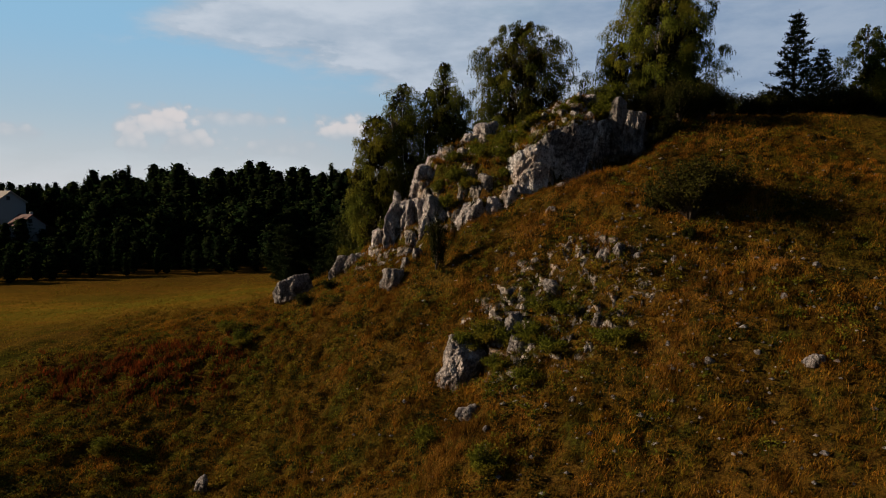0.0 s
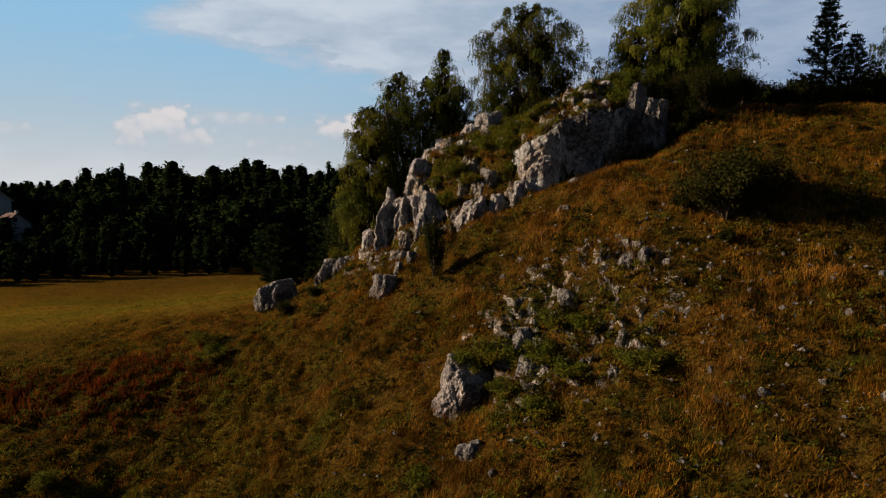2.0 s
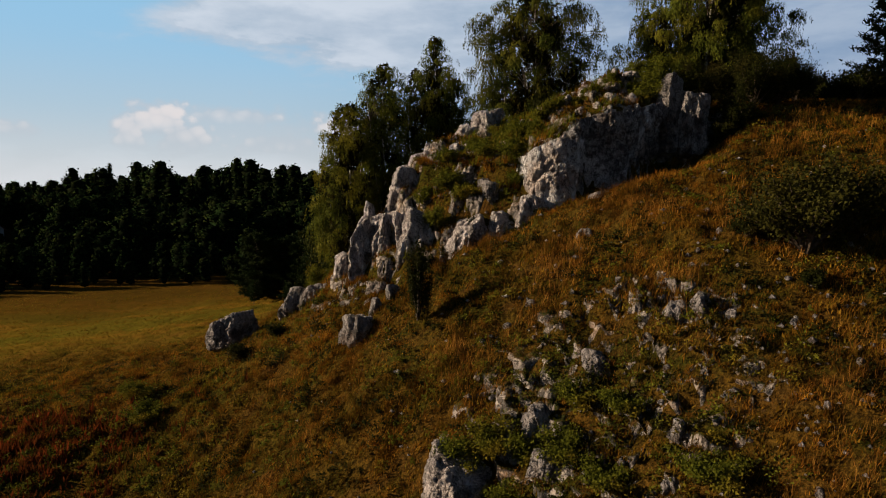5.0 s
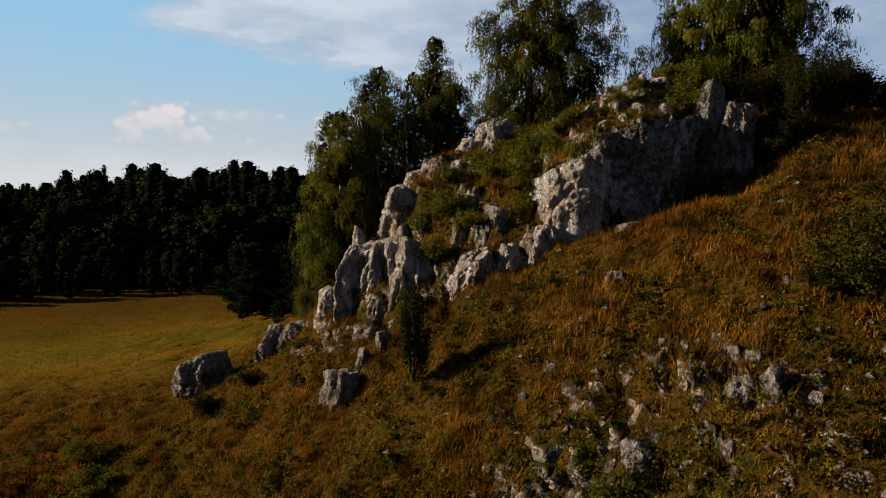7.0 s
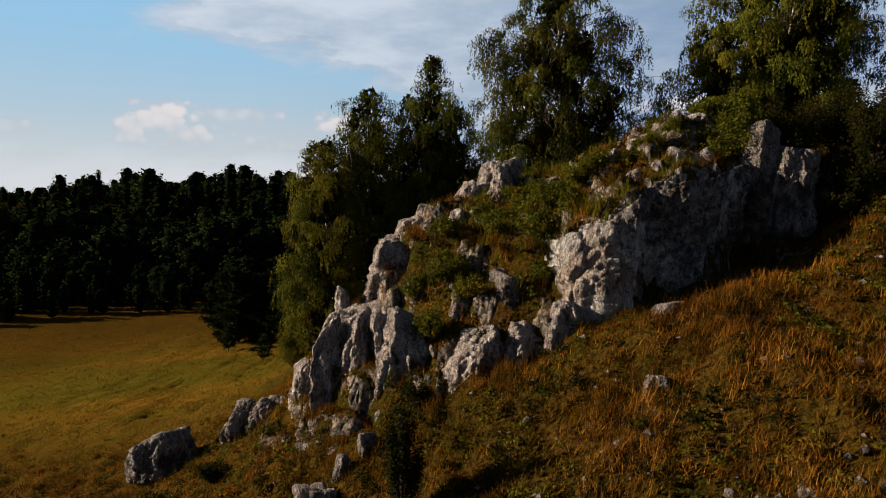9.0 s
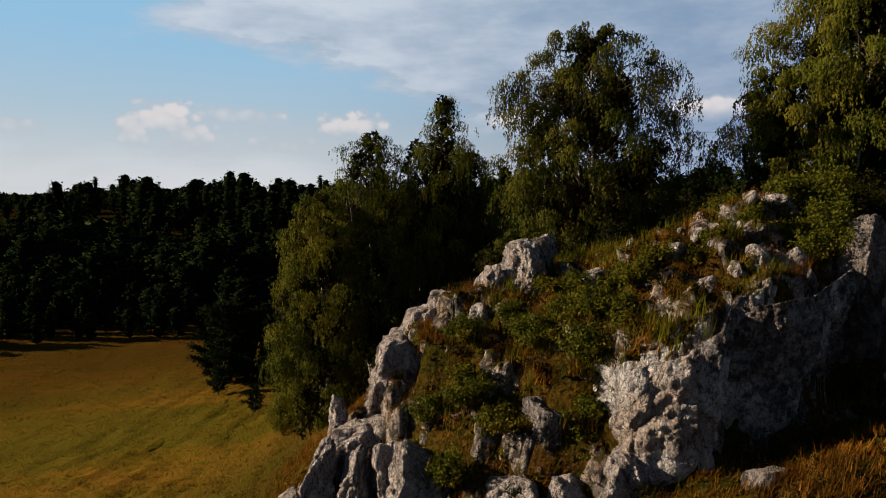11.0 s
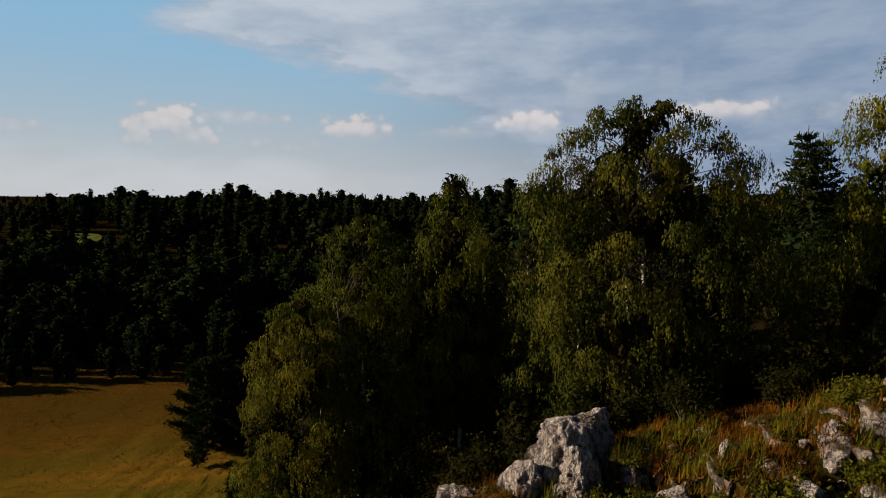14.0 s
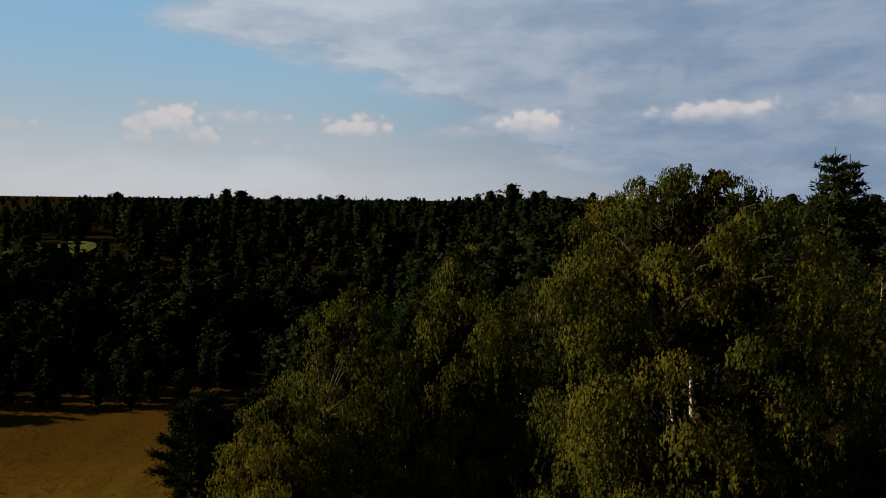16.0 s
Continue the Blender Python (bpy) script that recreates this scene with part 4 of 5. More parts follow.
def leaves(pos, size, r, hang=0.5, ratio=0.6, three=False, out=None, follow=0.0):
    """Diamond leaves at the places pos, hanging more or less."""
    n = len(pos)
    ax = r.normal(0, 1, (n, 3)) * (1 - hang)
    ax[:, 2] -= hang * 1.6
    ax /= np.linalg.norm(ax, axis=1)[:, None]
    nrm = r.normal(0, 1, (n, 3))
    if out is not None:
        nrm = nrm * (1 - follow) + out * follow * 1.8
    sd = np.cross(ax, nrm)
    sd /= np.linalg.norm(sd, axis=1)[:, None] + 1e-6
    s = (size * r.uniform(0.6, 1.4, n))[:, None]
    if three:
        v = np.stack([pos - sd * s * ratio / 2, pos + sd * s * ratio / 2, pos + ax * s], 1)
        return v.reshape(-1, 3), np.arange(n * 3).reshape(-1, 3)
    v = np.stack([pos, pos + ax * s * 0.45 + sd * s * ratio / 2, pos + ax * s, pos + ax * s * 0.45 - sd * s * ratio / 2], 1)
    return v.reshape(-1, 3), np.arange(n * 4).reshape(-1, 4)


def tube(path, radii, sides=6):
    path = np.asarray(path, float)
    vs, fs = [], []
    for i, p in enumerate(path):
        d = path[min(i + 1, len(path) - 1)] - path[max(i - 1, 0)]
        d = d / (np.linalg.norm(d) + 1e-9)
        u = np.cross(d, (0.3, 0.9, 0.2))
        u /= np.linalg.norm(u)
        w = np.cross(d, u)
        for k in range(sides):
            a = 6.283 * k / sides
            vs.append(p + (u * math.cos(a) + w * math.sin(a)) * radii[i])
    for i in range(len(path) - 1):
        for k in range(sides):
            a, b = i * sides + k, i * sides + (k + 1) % sides
            fs.append((a, b, b + sides, a + sides))
    return vs, fs


def join(bits):
    vs, fs, n = [], [], 0
    for v, f in bits:
        vs.extend(v)
        fs.extend(tuple(i + n for i in face) for face in f)
        n += len(v)
    return np.array(vs), fs


def birch_meshes(height, spread_r, seed, stems=1, low=0.22, density=1.0, leaf=0.14, lean=0.06, droop=1.0, peak=0.45):
    """Stems, limbs and many hanging sprays of leaves with gaps between them; inner sprays are coloured dark as shade.
    """
    r = np.random.RandomState(seed)
    wood, limbs, spots, outs, inner, paths = [], [], [], [], [], []
    for s in range(stems):
        az = r.uniform(0, 6.283)
        top = height * (0.97 if s == 0 else r.uniform(0.66, 0.88))
        out = lean if s == 0 else r.uniform(0.12, 0.26)
        f = np.linspace(-0.03, 1, 12)
        reach = top * out * np.clip(f, 0, 1) ** 1.3
        path = np.stack([math.cos(az) * reach + 0.12 * np.sin(f * 7 + s), math.sin(az) * reach + 0.12 * np.cos(f * 6 + s), top * f], -1)
        wood.append(tube(path, 0.0095 * top * (1 - 0.93 * np.linspace(0, 1, 12)) + 0.008, 8))
        paths.append(path)
    grow = 0.4 + 0.04 * height
    count = int(3.0 * spread_r * height * (1 - low))
    lobe = r.uniform(0, 6.283, 3)
    for i in range(count):
        f = low + (1 - low) * ((i + r.uniform(0, 1)) / count) ** 0.9
        ang = i * 2.4 + r.uniform(-0.5, 0.5)
        if f > peak:
            env = math.sqrt(max(0.02, 1 - ((f - peak) / (1.01 - peak)) ** 2))
        else:
            env = 0.6 + 0.4 * (f - low) / max(0.05, peak - low)
        env *= 1 + 0.16 * math.sin(3 * ang + lobe[0] + 3 * f) + 0.14 * math.sin(5 * ang + lobe[1] - 9 * f) + 0.12 * math.sin(17 * f + lobe[2])
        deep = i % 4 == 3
        rad = spread_r * env * (r.uniform(0.2, 0.5) if deep else r.uniform(0.62, 1.0))
        girth = r.uniform(0.5, 0.95) * grow * (1.0 if f < 0.85 else 0.62)
        line = paths[i % stems]
        z = f * height - 0.55 * girth
        foot = max(0.08 * height, min(z - 0.55 * rad, 0.9 * line[-1][2]))
        k = foot / line[-1][2] * 10.7 + 0.3
        j = min(int(k), 10)
        a = line[j] + (line[j + 1] - line[j]) * (k - j)
        mid = paths[0][min(int(f * 11), 11)] * np.array((1, 1, 0))
        c = np.array((mid[0] + math.cos(ang) * rad, mid[1] + math.sin(ang) * rad, z))
        bow = [a + (c - a) * q + np.array((0, 0, 0.22 * rad * math.sin(3.14 * q))) for q in np.linspace(0, 1, 5)]
        limbs.append(tube(bow, 0.0022 * height * (1 - np.linspace(0, 1, 5)) + 0.006, 4))
        m = int(500 * density * (girth / 0.75) ** 2 * (0.5 if deep else 1.0))
        d = r.normal(0, 1, (m, 3))
        d[:, 2] = d[:, 2] * 0.8 + 0.25
        d /= np.linalg.norm(d, axis=1)[:, None]
        p = c + d * girth * r.uniform(0.3, 1.0, (m, 1)) ** 0.6 * np.array((1.0, 1.0, 0.75))
        n = int(0.45 * m)
        strand = r.randint(0, 14, n)
        hx, hy, ln = r.normal(0, 0.55, 14) * girth, r.normal(0, 0.55, 14) * girth, r.uniform(0.6, 1.9, 14) * girth * droop
        q = r.uniform(0, 1, n)
        p[:n] = c + np.stack([hx[strand] * (1 + 0.2 * q), hy[strand] * (1 + 0.2 * q), -ln[strand] * q], -1) + r.normal(0, 0.045, (n, 3))
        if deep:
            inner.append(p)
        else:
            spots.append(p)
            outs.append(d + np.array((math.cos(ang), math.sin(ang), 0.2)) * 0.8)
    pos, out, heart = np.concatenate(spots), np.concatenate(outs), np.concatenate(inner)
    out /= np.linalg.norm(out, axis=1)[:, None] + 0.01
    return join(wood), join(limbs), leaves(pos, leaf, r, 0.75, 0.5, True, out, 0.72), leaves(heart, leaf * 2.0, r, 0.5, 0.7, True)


def wood_mesh(trunk, limbs, bark):
    (v, f), (w, g) = trunk, limbs
    me = mesh_of("trunk", np.concatenate([v, w]), list(f) + [tuple(i + len(v) for i in q) for q in g], bark, True)
    me.materials.append(DARK_BARK)
    me.polygons.foreach_set("material_index", np.array([0] * len(f) + [1] * len(g), np.int32))
    return me


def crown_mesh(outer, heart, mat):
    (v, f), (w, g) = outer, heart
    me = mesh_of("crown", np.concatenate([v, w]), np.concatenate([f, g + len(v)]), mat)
    # second slot: the crown's inner shade, painted as darker leaves
    me.materials.append(BUSH_SHADE_LEAF)
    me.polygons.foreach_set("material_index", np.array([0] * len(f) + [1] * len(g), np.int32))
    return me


def tree(name, label, at, meshes, group, turn=0.0, scale=1.0, sink=0.15, category="tree"):
    x, y = at
    t = tagged(new(name), label, category, group)
    for pname, me in meshes:
        part(pname, me, t)
    t.matrix_world = pose(x, y, h(x, y) - sink, 0, 0, turn) @ Matrix.Scale(scale, 4)
    return t


def birch(at, height, spread_r, seed, label, group="birches on the crest", turn=0.0, leafage=None, **kw):
    wood, limbs, crown, heart = birch_meshes(height, spread_r, seed, **kw)
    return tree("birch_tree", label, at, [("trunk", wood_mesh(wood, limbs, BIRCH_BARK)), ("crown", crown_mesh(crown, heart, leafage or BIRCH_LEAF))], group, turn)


birch((8.9, 67.5), 16.3, 6.0, 11, "tall spreading birch with drooping green-gold crown", turn=30, stems=3, density=1.0, peak=0.52, low=0.16, droop=1.1)
birch((6.2, 68.8), 9.0, 3.4, 12, "low birch with drooping branches beside the tall one", turn=10, low=0.1)
birch((11.6, 69.5), 8.0, 3.0, 13, "low leaning birch behind the ridge", turn=80, lean=0.15, low=0.1)
birch((0.7, 73.0), 17.0, 1.9, 14, "slim birch with a narrow crown", turn=50, density=0.9, low=0.2, leafage=GOLD_LIT_LEAF)
birch((1.6, 74.5), 13.0, 3.2, 15, "birch in the shade behind the slim one", turn=0, low=0.12)
birch((-4.6, 72.5), 18.2, 3.7, 16, "birch with yellowing drooping crown over the cliff", turn=20, leafage=GOLD_LIT_LEAF, stems=3, density=0.7, low=0.2)
birch((-7.7, 71.0), 15.5, 3.3, 17, "leaning birch with yellow-green hanging twigs", turn=160, leafage=GOLD_LIT_LEAF, stems=2, density=1.0, low=0.06)
birch((-2.2, 73.5), 16.0, 3.1, 18, "birch with a pale twisted trunk", turn=90, stems=3, low=0.3, density=0.65)
birch((21.8, 64.5), 17.5, 4.8, 19, "broad tall birch standing on the crest", turn=0, leafage=GOLD_LIT_LEAF, stems=3, density=1.0, low=0.08)
birch((25.0, 66.0), 14.0, 4.2, 20, "dark birch at the crest's edge", turn=200, density=1.1, low=0.08)
birch((46.0, 66.5), 10.0, 3.6, 22, "grey-green birch at the end of the crest", turn=70, low=0.08)
birch((51.0, 68.0), 9.5, 3.6, 23, "grey-green birch at the end of the crest", turn=10, low=0.08)
birch((18.4, 65.5), 10.5, 3.2, 21, "yellow-green young birch on the crest", turn=70, leafage=GOLD_LIT_LEAF, density=1.1, low=0.05)

# ---- pines ----


def pine_meshes(height, spread_r, seed, low=0.12, tuft=0.32, density=1.0, sharp=1.0):
    r = np.random.RandomState(seed)
    path = [np.array((0.1 * math.sin(f * 5 + seed), 0.1 * math.cos(f * 4), height * f)) for f in np.linspace(-0.03, 1, 9)]
    wood = [tube(path, [0.016 * height * (1 - 0.95 * f) + 0.008 for f in np.linspace(0, 1, 9)], 7)]
    spots = []
    whorls = int(height * 1.7)
    for b in range(whorls):
        f = low + (0.97 - low) * b / whorls
        env = (1 - f) ** (0.75 * sharp) * min(1.0, (f - low) * 5 + 0.55)
        for k in range(6):
            a = k * 1.047 + b * 0.7 + r.uniform(-0.25, 0.25)
            length = spread_r * env * r.uniform(0.6, 1.2)
            rise = r.uniform(-0.05, 0.3)
            limb = [np.array((math.cos(a) * length * s, math.sin(a) * length * s, height * f + length * (rise * s + 0.18 * s * s))) for s in np.linspace(0, 1, 4)]
            wood.append(tube(limb, [0.03 * (1 - s) + 0.006 for s in np.linspace(0, 1, 4)], 3))
            m = int((10 + 22 * length) * density)
            s = r.uniform(0.2, 1.02, m) ** 0.7
            p = np.stack([np.cos(a) * length * s, np.sin(a) * length * s, height * f + length * (rise * s + 0.18 * s * s)], -1)
            spots.append(p + r.normal(0, 1, (m, 3)) * np.array((0.16, 0.16, 0.09)) * (0.6 + 0.25 * length))
    pos = np.concatenate(spots)
    n = len(pos)
    ax = r.normal(0, 1, (n, 3)) * 0.7
    ax[:, :2] += pos[:, :2] / (np.linalg.norm(pos[:, :2], axis=1)[:, None] + 0.2) * 0.7
    ax[:, 2] += 0.45
    ax /= np.linalg.norm(ax, axis=1)[:, None]
    sd = np.cross(ax, r.normal(0, 1, (n, 3)))
    sd /= np.linalg.norm(sd, axis=1)[:, None]
    s = (tuft * r.uniform(0.6, 1.3, n))[:, None]
    v = np.stack([pos - sd * s * 0.2, pos + sd * s * 0.2, pos + ax * s], 1).reshape(-1, 3)
    return [("trunk", mesh_of("trunk", *join(wood), DARK_BARK, True)), ("crown", mesh_of("crown", v, np.arange(len(v)).reshape(-1, 3), PINE_LEAF))]


PINES = [pine_meshes(11.0, 2.7, 40, density=1.5), pine_meshes(9.0, 2.6, 41, density=1.5), pine_meshes(3.6, 1.4, 42, low=0.2, density=1.6), pine_meshes(11.0, 4.5, 43, low=0.04, density=2.4, sharp=0.7, tuft=0.42)]
for at, k, s, turn, label in (
        ((47.4, 122.0), 0, (46.7 - h(47.4, 122.0)) / 11, 30, "tall dark pine above the woods"), ((51.0, 124.0), 0, (46.0 - h(51.0, 124.0)) / 11, 130, "tall dark pine above the woods"), ((36.5, 64.5), 0, 1.0, 0, "dark slender pine on the crest"), ((40.2, 66.0), 1, 0.85, 60, "dark pine beside the slender one"),
        ((-28.4, 110.0), 3, 1.0, 120, "dark pine at the meadow's edge"), ((-24.4, 111.0), 3, 0.9, 200, "dark pine at the meadow's edge"),
        ((-29.5, 117.0), 3, 0.95, 20, "dark pine at the meadow's edge"), ((-20.4, 108.0), 3, 0.85, 90, "dark pine at the meadow's edge"),
        ((-17.5, 99.0), 1, 1.0, 140, "dark pine below the hill"), ((-14.0, 103.0), 3, 1.0, 10, "dark pine below the hill"),
        ((-26.8, 103.4), 2, 1.1, 0, "young pine alone on the meadow"), ((-19.0, 92.5), 2, 0.95, 40, "young pine in the meadow grass"),
        ((-22.0, 114.0), 3, 1.0, 75, "dark pine at the meadow's edge")):
    tree("pine_tree", label, at, [(n, m) for n, m in PINES[k]], "pines", turn, s)

# ---- shrubs ----


def shrub_meshes(radius, height, seed, count, leaf, mat, hang=0.1, stems=16, loose=0.13):
    r = np.random.RandomState(seed)
    wood, spots = [], []
    for k in range(stems):
        a, out = k * 2.4, r.uniform(0.3, 1.0)
        tip = np.array((math.cos(a) * radius * out, math.sin(a) * radius * out, height * (1.05 - 0.5 * out ** 2) * r.uniform(0.75, 1.1)))
        path = [tip * np.array((f, f, f ** 0.75)) for f in np.linspace(0, 1, 5)]
        wood.append(tube(path, [0.03 * height / 2 * (1 - f) + 0.005 for f in np.linspace(0, 1, 5)], 3))
        m = count // stems
        f = r.uniform(0.35, 1.05, m)[:, None]
        p = tip * np.concatenate([f, f, f ** 0.75], 1)
        spots.append(p + r.normal(0, 1, (m, 3)) * np.array((radius, radius, height * 0.7)) * loose)
    pos = np.concatenate(spots)
    pos[:, 2] = np.abs(pos[:, 2]) + 0.03
    out = pos / np.array((radius, radius, height * 0.8))
    out /= np.linalg.norm(out, axis=1)[:, None] + 0.01
    v, f = leaves(pos, leaf * 1.2, r, hang, 0.65, True, out, 0.4)
    return [("stem", mesh_of("stem", *join(wood), DARK_BARK)), ("foliage", mesh_of("foliage", v, f, mat))]


def shrub(at, radius, height, seed, label, count=2400, leaf=0.13, mat=None, name="shrub", group="shrubs on the slope", **kw):
    return tree(name, label, at, shrub_meshes(radius, height, seed, count, leaf, mat or SHRUB_LEAF, **kw), group, category="shrub")


shrub((16.2, 40.2), 3.0, 3.7, 50, "large dark thorn bush casting a long shadow", 14000, 0.12, THORN_LEAF, "thorn_bush", stems=46, loose=0.085)
shrub((18.6, 41.0), 2.2, 2.8, 51, "dark thorn bush grown into its neighbour", 7000, 0.12, THORN_LEAF, "thorn_bush", stems=34, loose=0.085)
tree("juniper", "ragged dark juniper standing on the slope", (-0.5, 45.6), shrub_meshes(0.75, 4.0, 52, 5200, 0.09, BUSH_SHADE_LEAF, stems=11, loose=0.11), "junipers", 0, 1.0, category="shrub")
for k, (at, rad, hi, label) in enumerate((
        ((5.2, 51.9), 0.8, 1.0, "green shrub growing between the rocks"), ((1.0, 56.4), 1.1, 1.0, "green shrub growing between the rocks"), ((4.6, 57.0), 1.0, 0.9, "yellowing shrub on the rock ledge"),
        ((7.4, 55.2), 1.0, 0.8, "yellowing shrub on the rock ledge"), ((7.4, 54.2), 0.9, 1.3, "yellowing shrub on the rock ledge"), ((8.4, 54.6), 0.8, 1.1, "fresh green shrub on the rock ledge"), ((10.4, 54.4), 0.7, 0.9, "yellowing shrub on the rock ledge"), ((11.7, 54.5), 0.6, 0.8, "yellowing shrub on the rock ledge"), ((13.2, 54.5), 0.8, 1.1, "yellowing shrub on the rock ledge"), ((6.4, 52.9), 0.6, 0.8, "yellowing shrub on the rock ledge"),
        ((5.8, 54.2), 1.0, 1.4, "fresh green shrub on the rock ledge"), ((9.3, 54.4), 0.7, 0.9, "yellowing shrub on the rock ledge"), ((6.8, 56.0), 0.9, 1.2, "fresh green shrub on the rock ledge"), ((3.0, 56.4), 0.9, 1.0, "fresh green shrub on the rock ledge"),
        ((5.6, 56.2), 0.8, 1.0, "yellowing shrub on the rock ledge"), ((-0.4, 54.6), 0.9, 1.3, "green shrub growing between the rocks"), ((-0.2, 50.6), 0.9, 1.2, "dark shrub at the cliff foot"), ((5.0, 54.8), 1.2, 1.2, "fresh green shrub on the rock ledge"), ((2.6, 51.0), 0.6, 0.9, "dark shrub at the cliff foot"),
        ((13.8, 56.4), 0.9, 1.3, "yellow-green shrub on the crest"), ((5.2, 53.0), 1.2, 1.5, "fresh green shrub on the rock ledge"), ((6.6, 53.6), 1.0, 1.2, "yellowing shrub on the rock ledge"), ((3.6, 54.6), 1.3, 1.2, "fresh green shrub on the rock ledge"),
        ((1.2, 54.0), 1.2, 1.5, "green shrub growing between the rocks"), ((0.4, 52.2), 0.9, 1.3, "green shrub growing between the rocks"), ((2.2, 52.8), 1.0, 1.1, "green shrub growing between the rocks"),
        ((2.6, 37.6), 1.5, 1.5, "leafy green shrub beside the spike of rock"), ((3.8, 36.8), 1.0, 1.2, "leafy green shrub beside the spike of rock"), ((6.0, 38.0), 1.2, 1.1, "leafy green shrub in the rock band"), ((1.3, 37.6), 1.2, 1.6, "leafy green shrub beside the spike of rock"), ((5.2, 36.2), 1.2, 1.3, "leafy green shrub in the rock band"),
        ((3.2, 35.4), 1.1, 1.0, "leafy green shrub beside the spike of rock"), ((7.4, 36.8), 1.2, 0.9, "leafy green shrub in the rock band"), ((6.3, 34.6), 1.3, 0.9, "leafy green shrub in the rock band"), ((4.6, 33.2), 1.2, 0.8, "low green shrub in the grass"),
        ((1.9, 27.3), 1.1, 1.3, "low green shrub in the grass"), ((-22.0, 38.3), 1.1, 1.1, "bright green shrub in the meadow"), ((-0.8, 31.6), 0.9, 1.1, "low green shrub in the grass"),
        ((-18.4, 51.5), 1.3, 1.1, "low green thicket at the slope's foot"), ((-16.5, 49.0), 1.4, 1.1, "low green thicket at the slope's foot"), ((-12.2, 52.6), 1.1, 1.1, "dark green shrub in the gully"),
        ((-10.0, 53.6), 1.0, 1.0, "dark green shrub in the gully"), ((9.4, 33.2), 1.6, 0.9, "low green shrub in the grass"), ((12.0, 57.4), 1.0, 1.2, "yellow-green shrub on the crest"),
        ((14.2, 54.0), 1.2, 2.4, "yellow-green shrub beside the tall slab"), ((13.4, 53.9), 0.9, 1.6, "yellow-green shrub beside the tall slab"), ((15.2, 56.2), 1.6, 2.6, "yellow-green shrub behind the pillars"), ((18.0, 57.0), 2.0, 3.2, "dark shrub behind the pillars"), ((21.0, 57.5), 2.2, 3.4, "dark shrub at the crest"),
        ((24.5, 58.0), 2.0, 3.2, "dark shrub at the crest"), ((18.9, 52.9), 1.5, 2.8, "dark shrub at the crest"), ((20.6, 53.8), 1.7, 3.3, "dark shrub at the crest"), ((22.5, 54.8), 1.8, 3.4, "dark shrub at the crest"), ((17.8, 51.9), 0.9, 1.7, "dark shrub at the crest"), ((24.4, 56.0), 1.8, 3.0, "dark shrub at the crest"), ((30.5, 62.0), 2.0, 1.8, "dark shrub on the skyline"), ((34.0, 63.0), 2.2, 2.2, "dark shrub on the skyline"),
        ((40.0, 62.5), 2.4, 3.0, "dark shrub on the skyline"), ((44.0, 61.5), 2.8, 4.2, "grey-green tree-like shrub on the skyline"), ((-12.6, 79.0), 1.8, 3.4, "green shrub under the birches"),
        ((-9.8, 76.0), 1.6, 3.0, "green shrub under the birches"), ((14.2, 41.4), 0.9, 0.9, "dark shrub in the grass"), ((15.6, 38.6), 0.7, 0.7, "dark shrub in the grass"))):
    shrub(at, 0.9 * rad, hi, 100 + k, label, int(1500 * rad * hi + 700), 0.09, BUSH_SHADE_LEAF if "dark" in label else SHRUB_LEAF)

x, y, r = strew(26000, -42, -8, 34, 62, 36, lambda x, y: np.exp(-((x + 24 + (y - 47) * 0.6) / 6.5) ** 2 - ((y - 47.5) / 3.2) ** 2) * np.clip(0.6 + waves(x, y, 3, 25), 0, 1))
scatter("red_herbs", "rusty red herbs in a patch at the slope's foot", "plants", blades(x, y, r, 0.5, 0.14, RED, "red_herbs", 4, 0.7))


def mounds(places, radii, mat, name, r, per=42, leaf=0.11):
    """Low leafy cushions, many in one sheet of growth."""
    n = len(places)
    z = land(places[:, 0], places[:, 1])
    d = r.normal(0, 1, (n, per, 3))
    d /= np.linalg.norm(d, axis=2)[:, :, None]
    d[:, :, 2] = np.abs(d[:, :, 2])
    pos = d * (radii[:, None, None] * r.uniform(0.5, 1.1, (n, per, 1))) * np.array((1, 1, 0.75))
    pos = pos + np.stack([places[:, 0], places[:, 1], z], -1)[:, None]
    v, f = leaves(pos.reshape(-1, 3), leaf, r, 0.0, 0.7, True, d.reshape(-1, 3), 0.6)
    return mesh_of(name, v, f, mat)


for seed, mat, name, label, count, lim in (
        (61, BUSH_SHADE_LEAF, "dark_herbs", "dark cushions of herbs on the slope", 3000, 0.0), (62, SHRUB_LEAF, "green_herbs", "green cushions of herbs on the slope", 1800, 0.15)):
    x, y, r = strew(count * 4, -32, 30, 22, 61, seed, lambda x, y: np.clip(0.35 + 1.1 * waves(x, y, 8, seed) - lim, 0, 1) * 0.6)
    scatter(name, label, "plants", mounds(np.stack([x, y], -1), r.uniform(0.15, 0.55, len(x)), mat, name, r))

x, y, r = strew(520, -1, 11, 50.5, 61, 63, lambda x, y: np.clip(0.5 + 0.8 * waves(x, y, 5, 64), 0, 1))
scatter("ledge_herbs", "fresh green growth on the ledges of the outcrop", "plants", mounds(np.stack([x, y], -1), r.uniform(0.2, 0.5, len(x)), SHRUB_LEAF, "ledge_herbs", r, 80, 0.09))
x, y, r = strew(1100, -1, 14, 30, 43, 64, lambda x, y: np.clip(0.3 + 0.9 * waves(x, y, 5, 65), 0, 1))
scatter("slope_herbs", "leafy green growth round the rocks of the slope", "plants", mounds(np.stack([x, y], -1), r.uniform(0.25, 0.75, len(x)), SHRUB_LEAF, "slope_herbs", r, 80, 0.09))

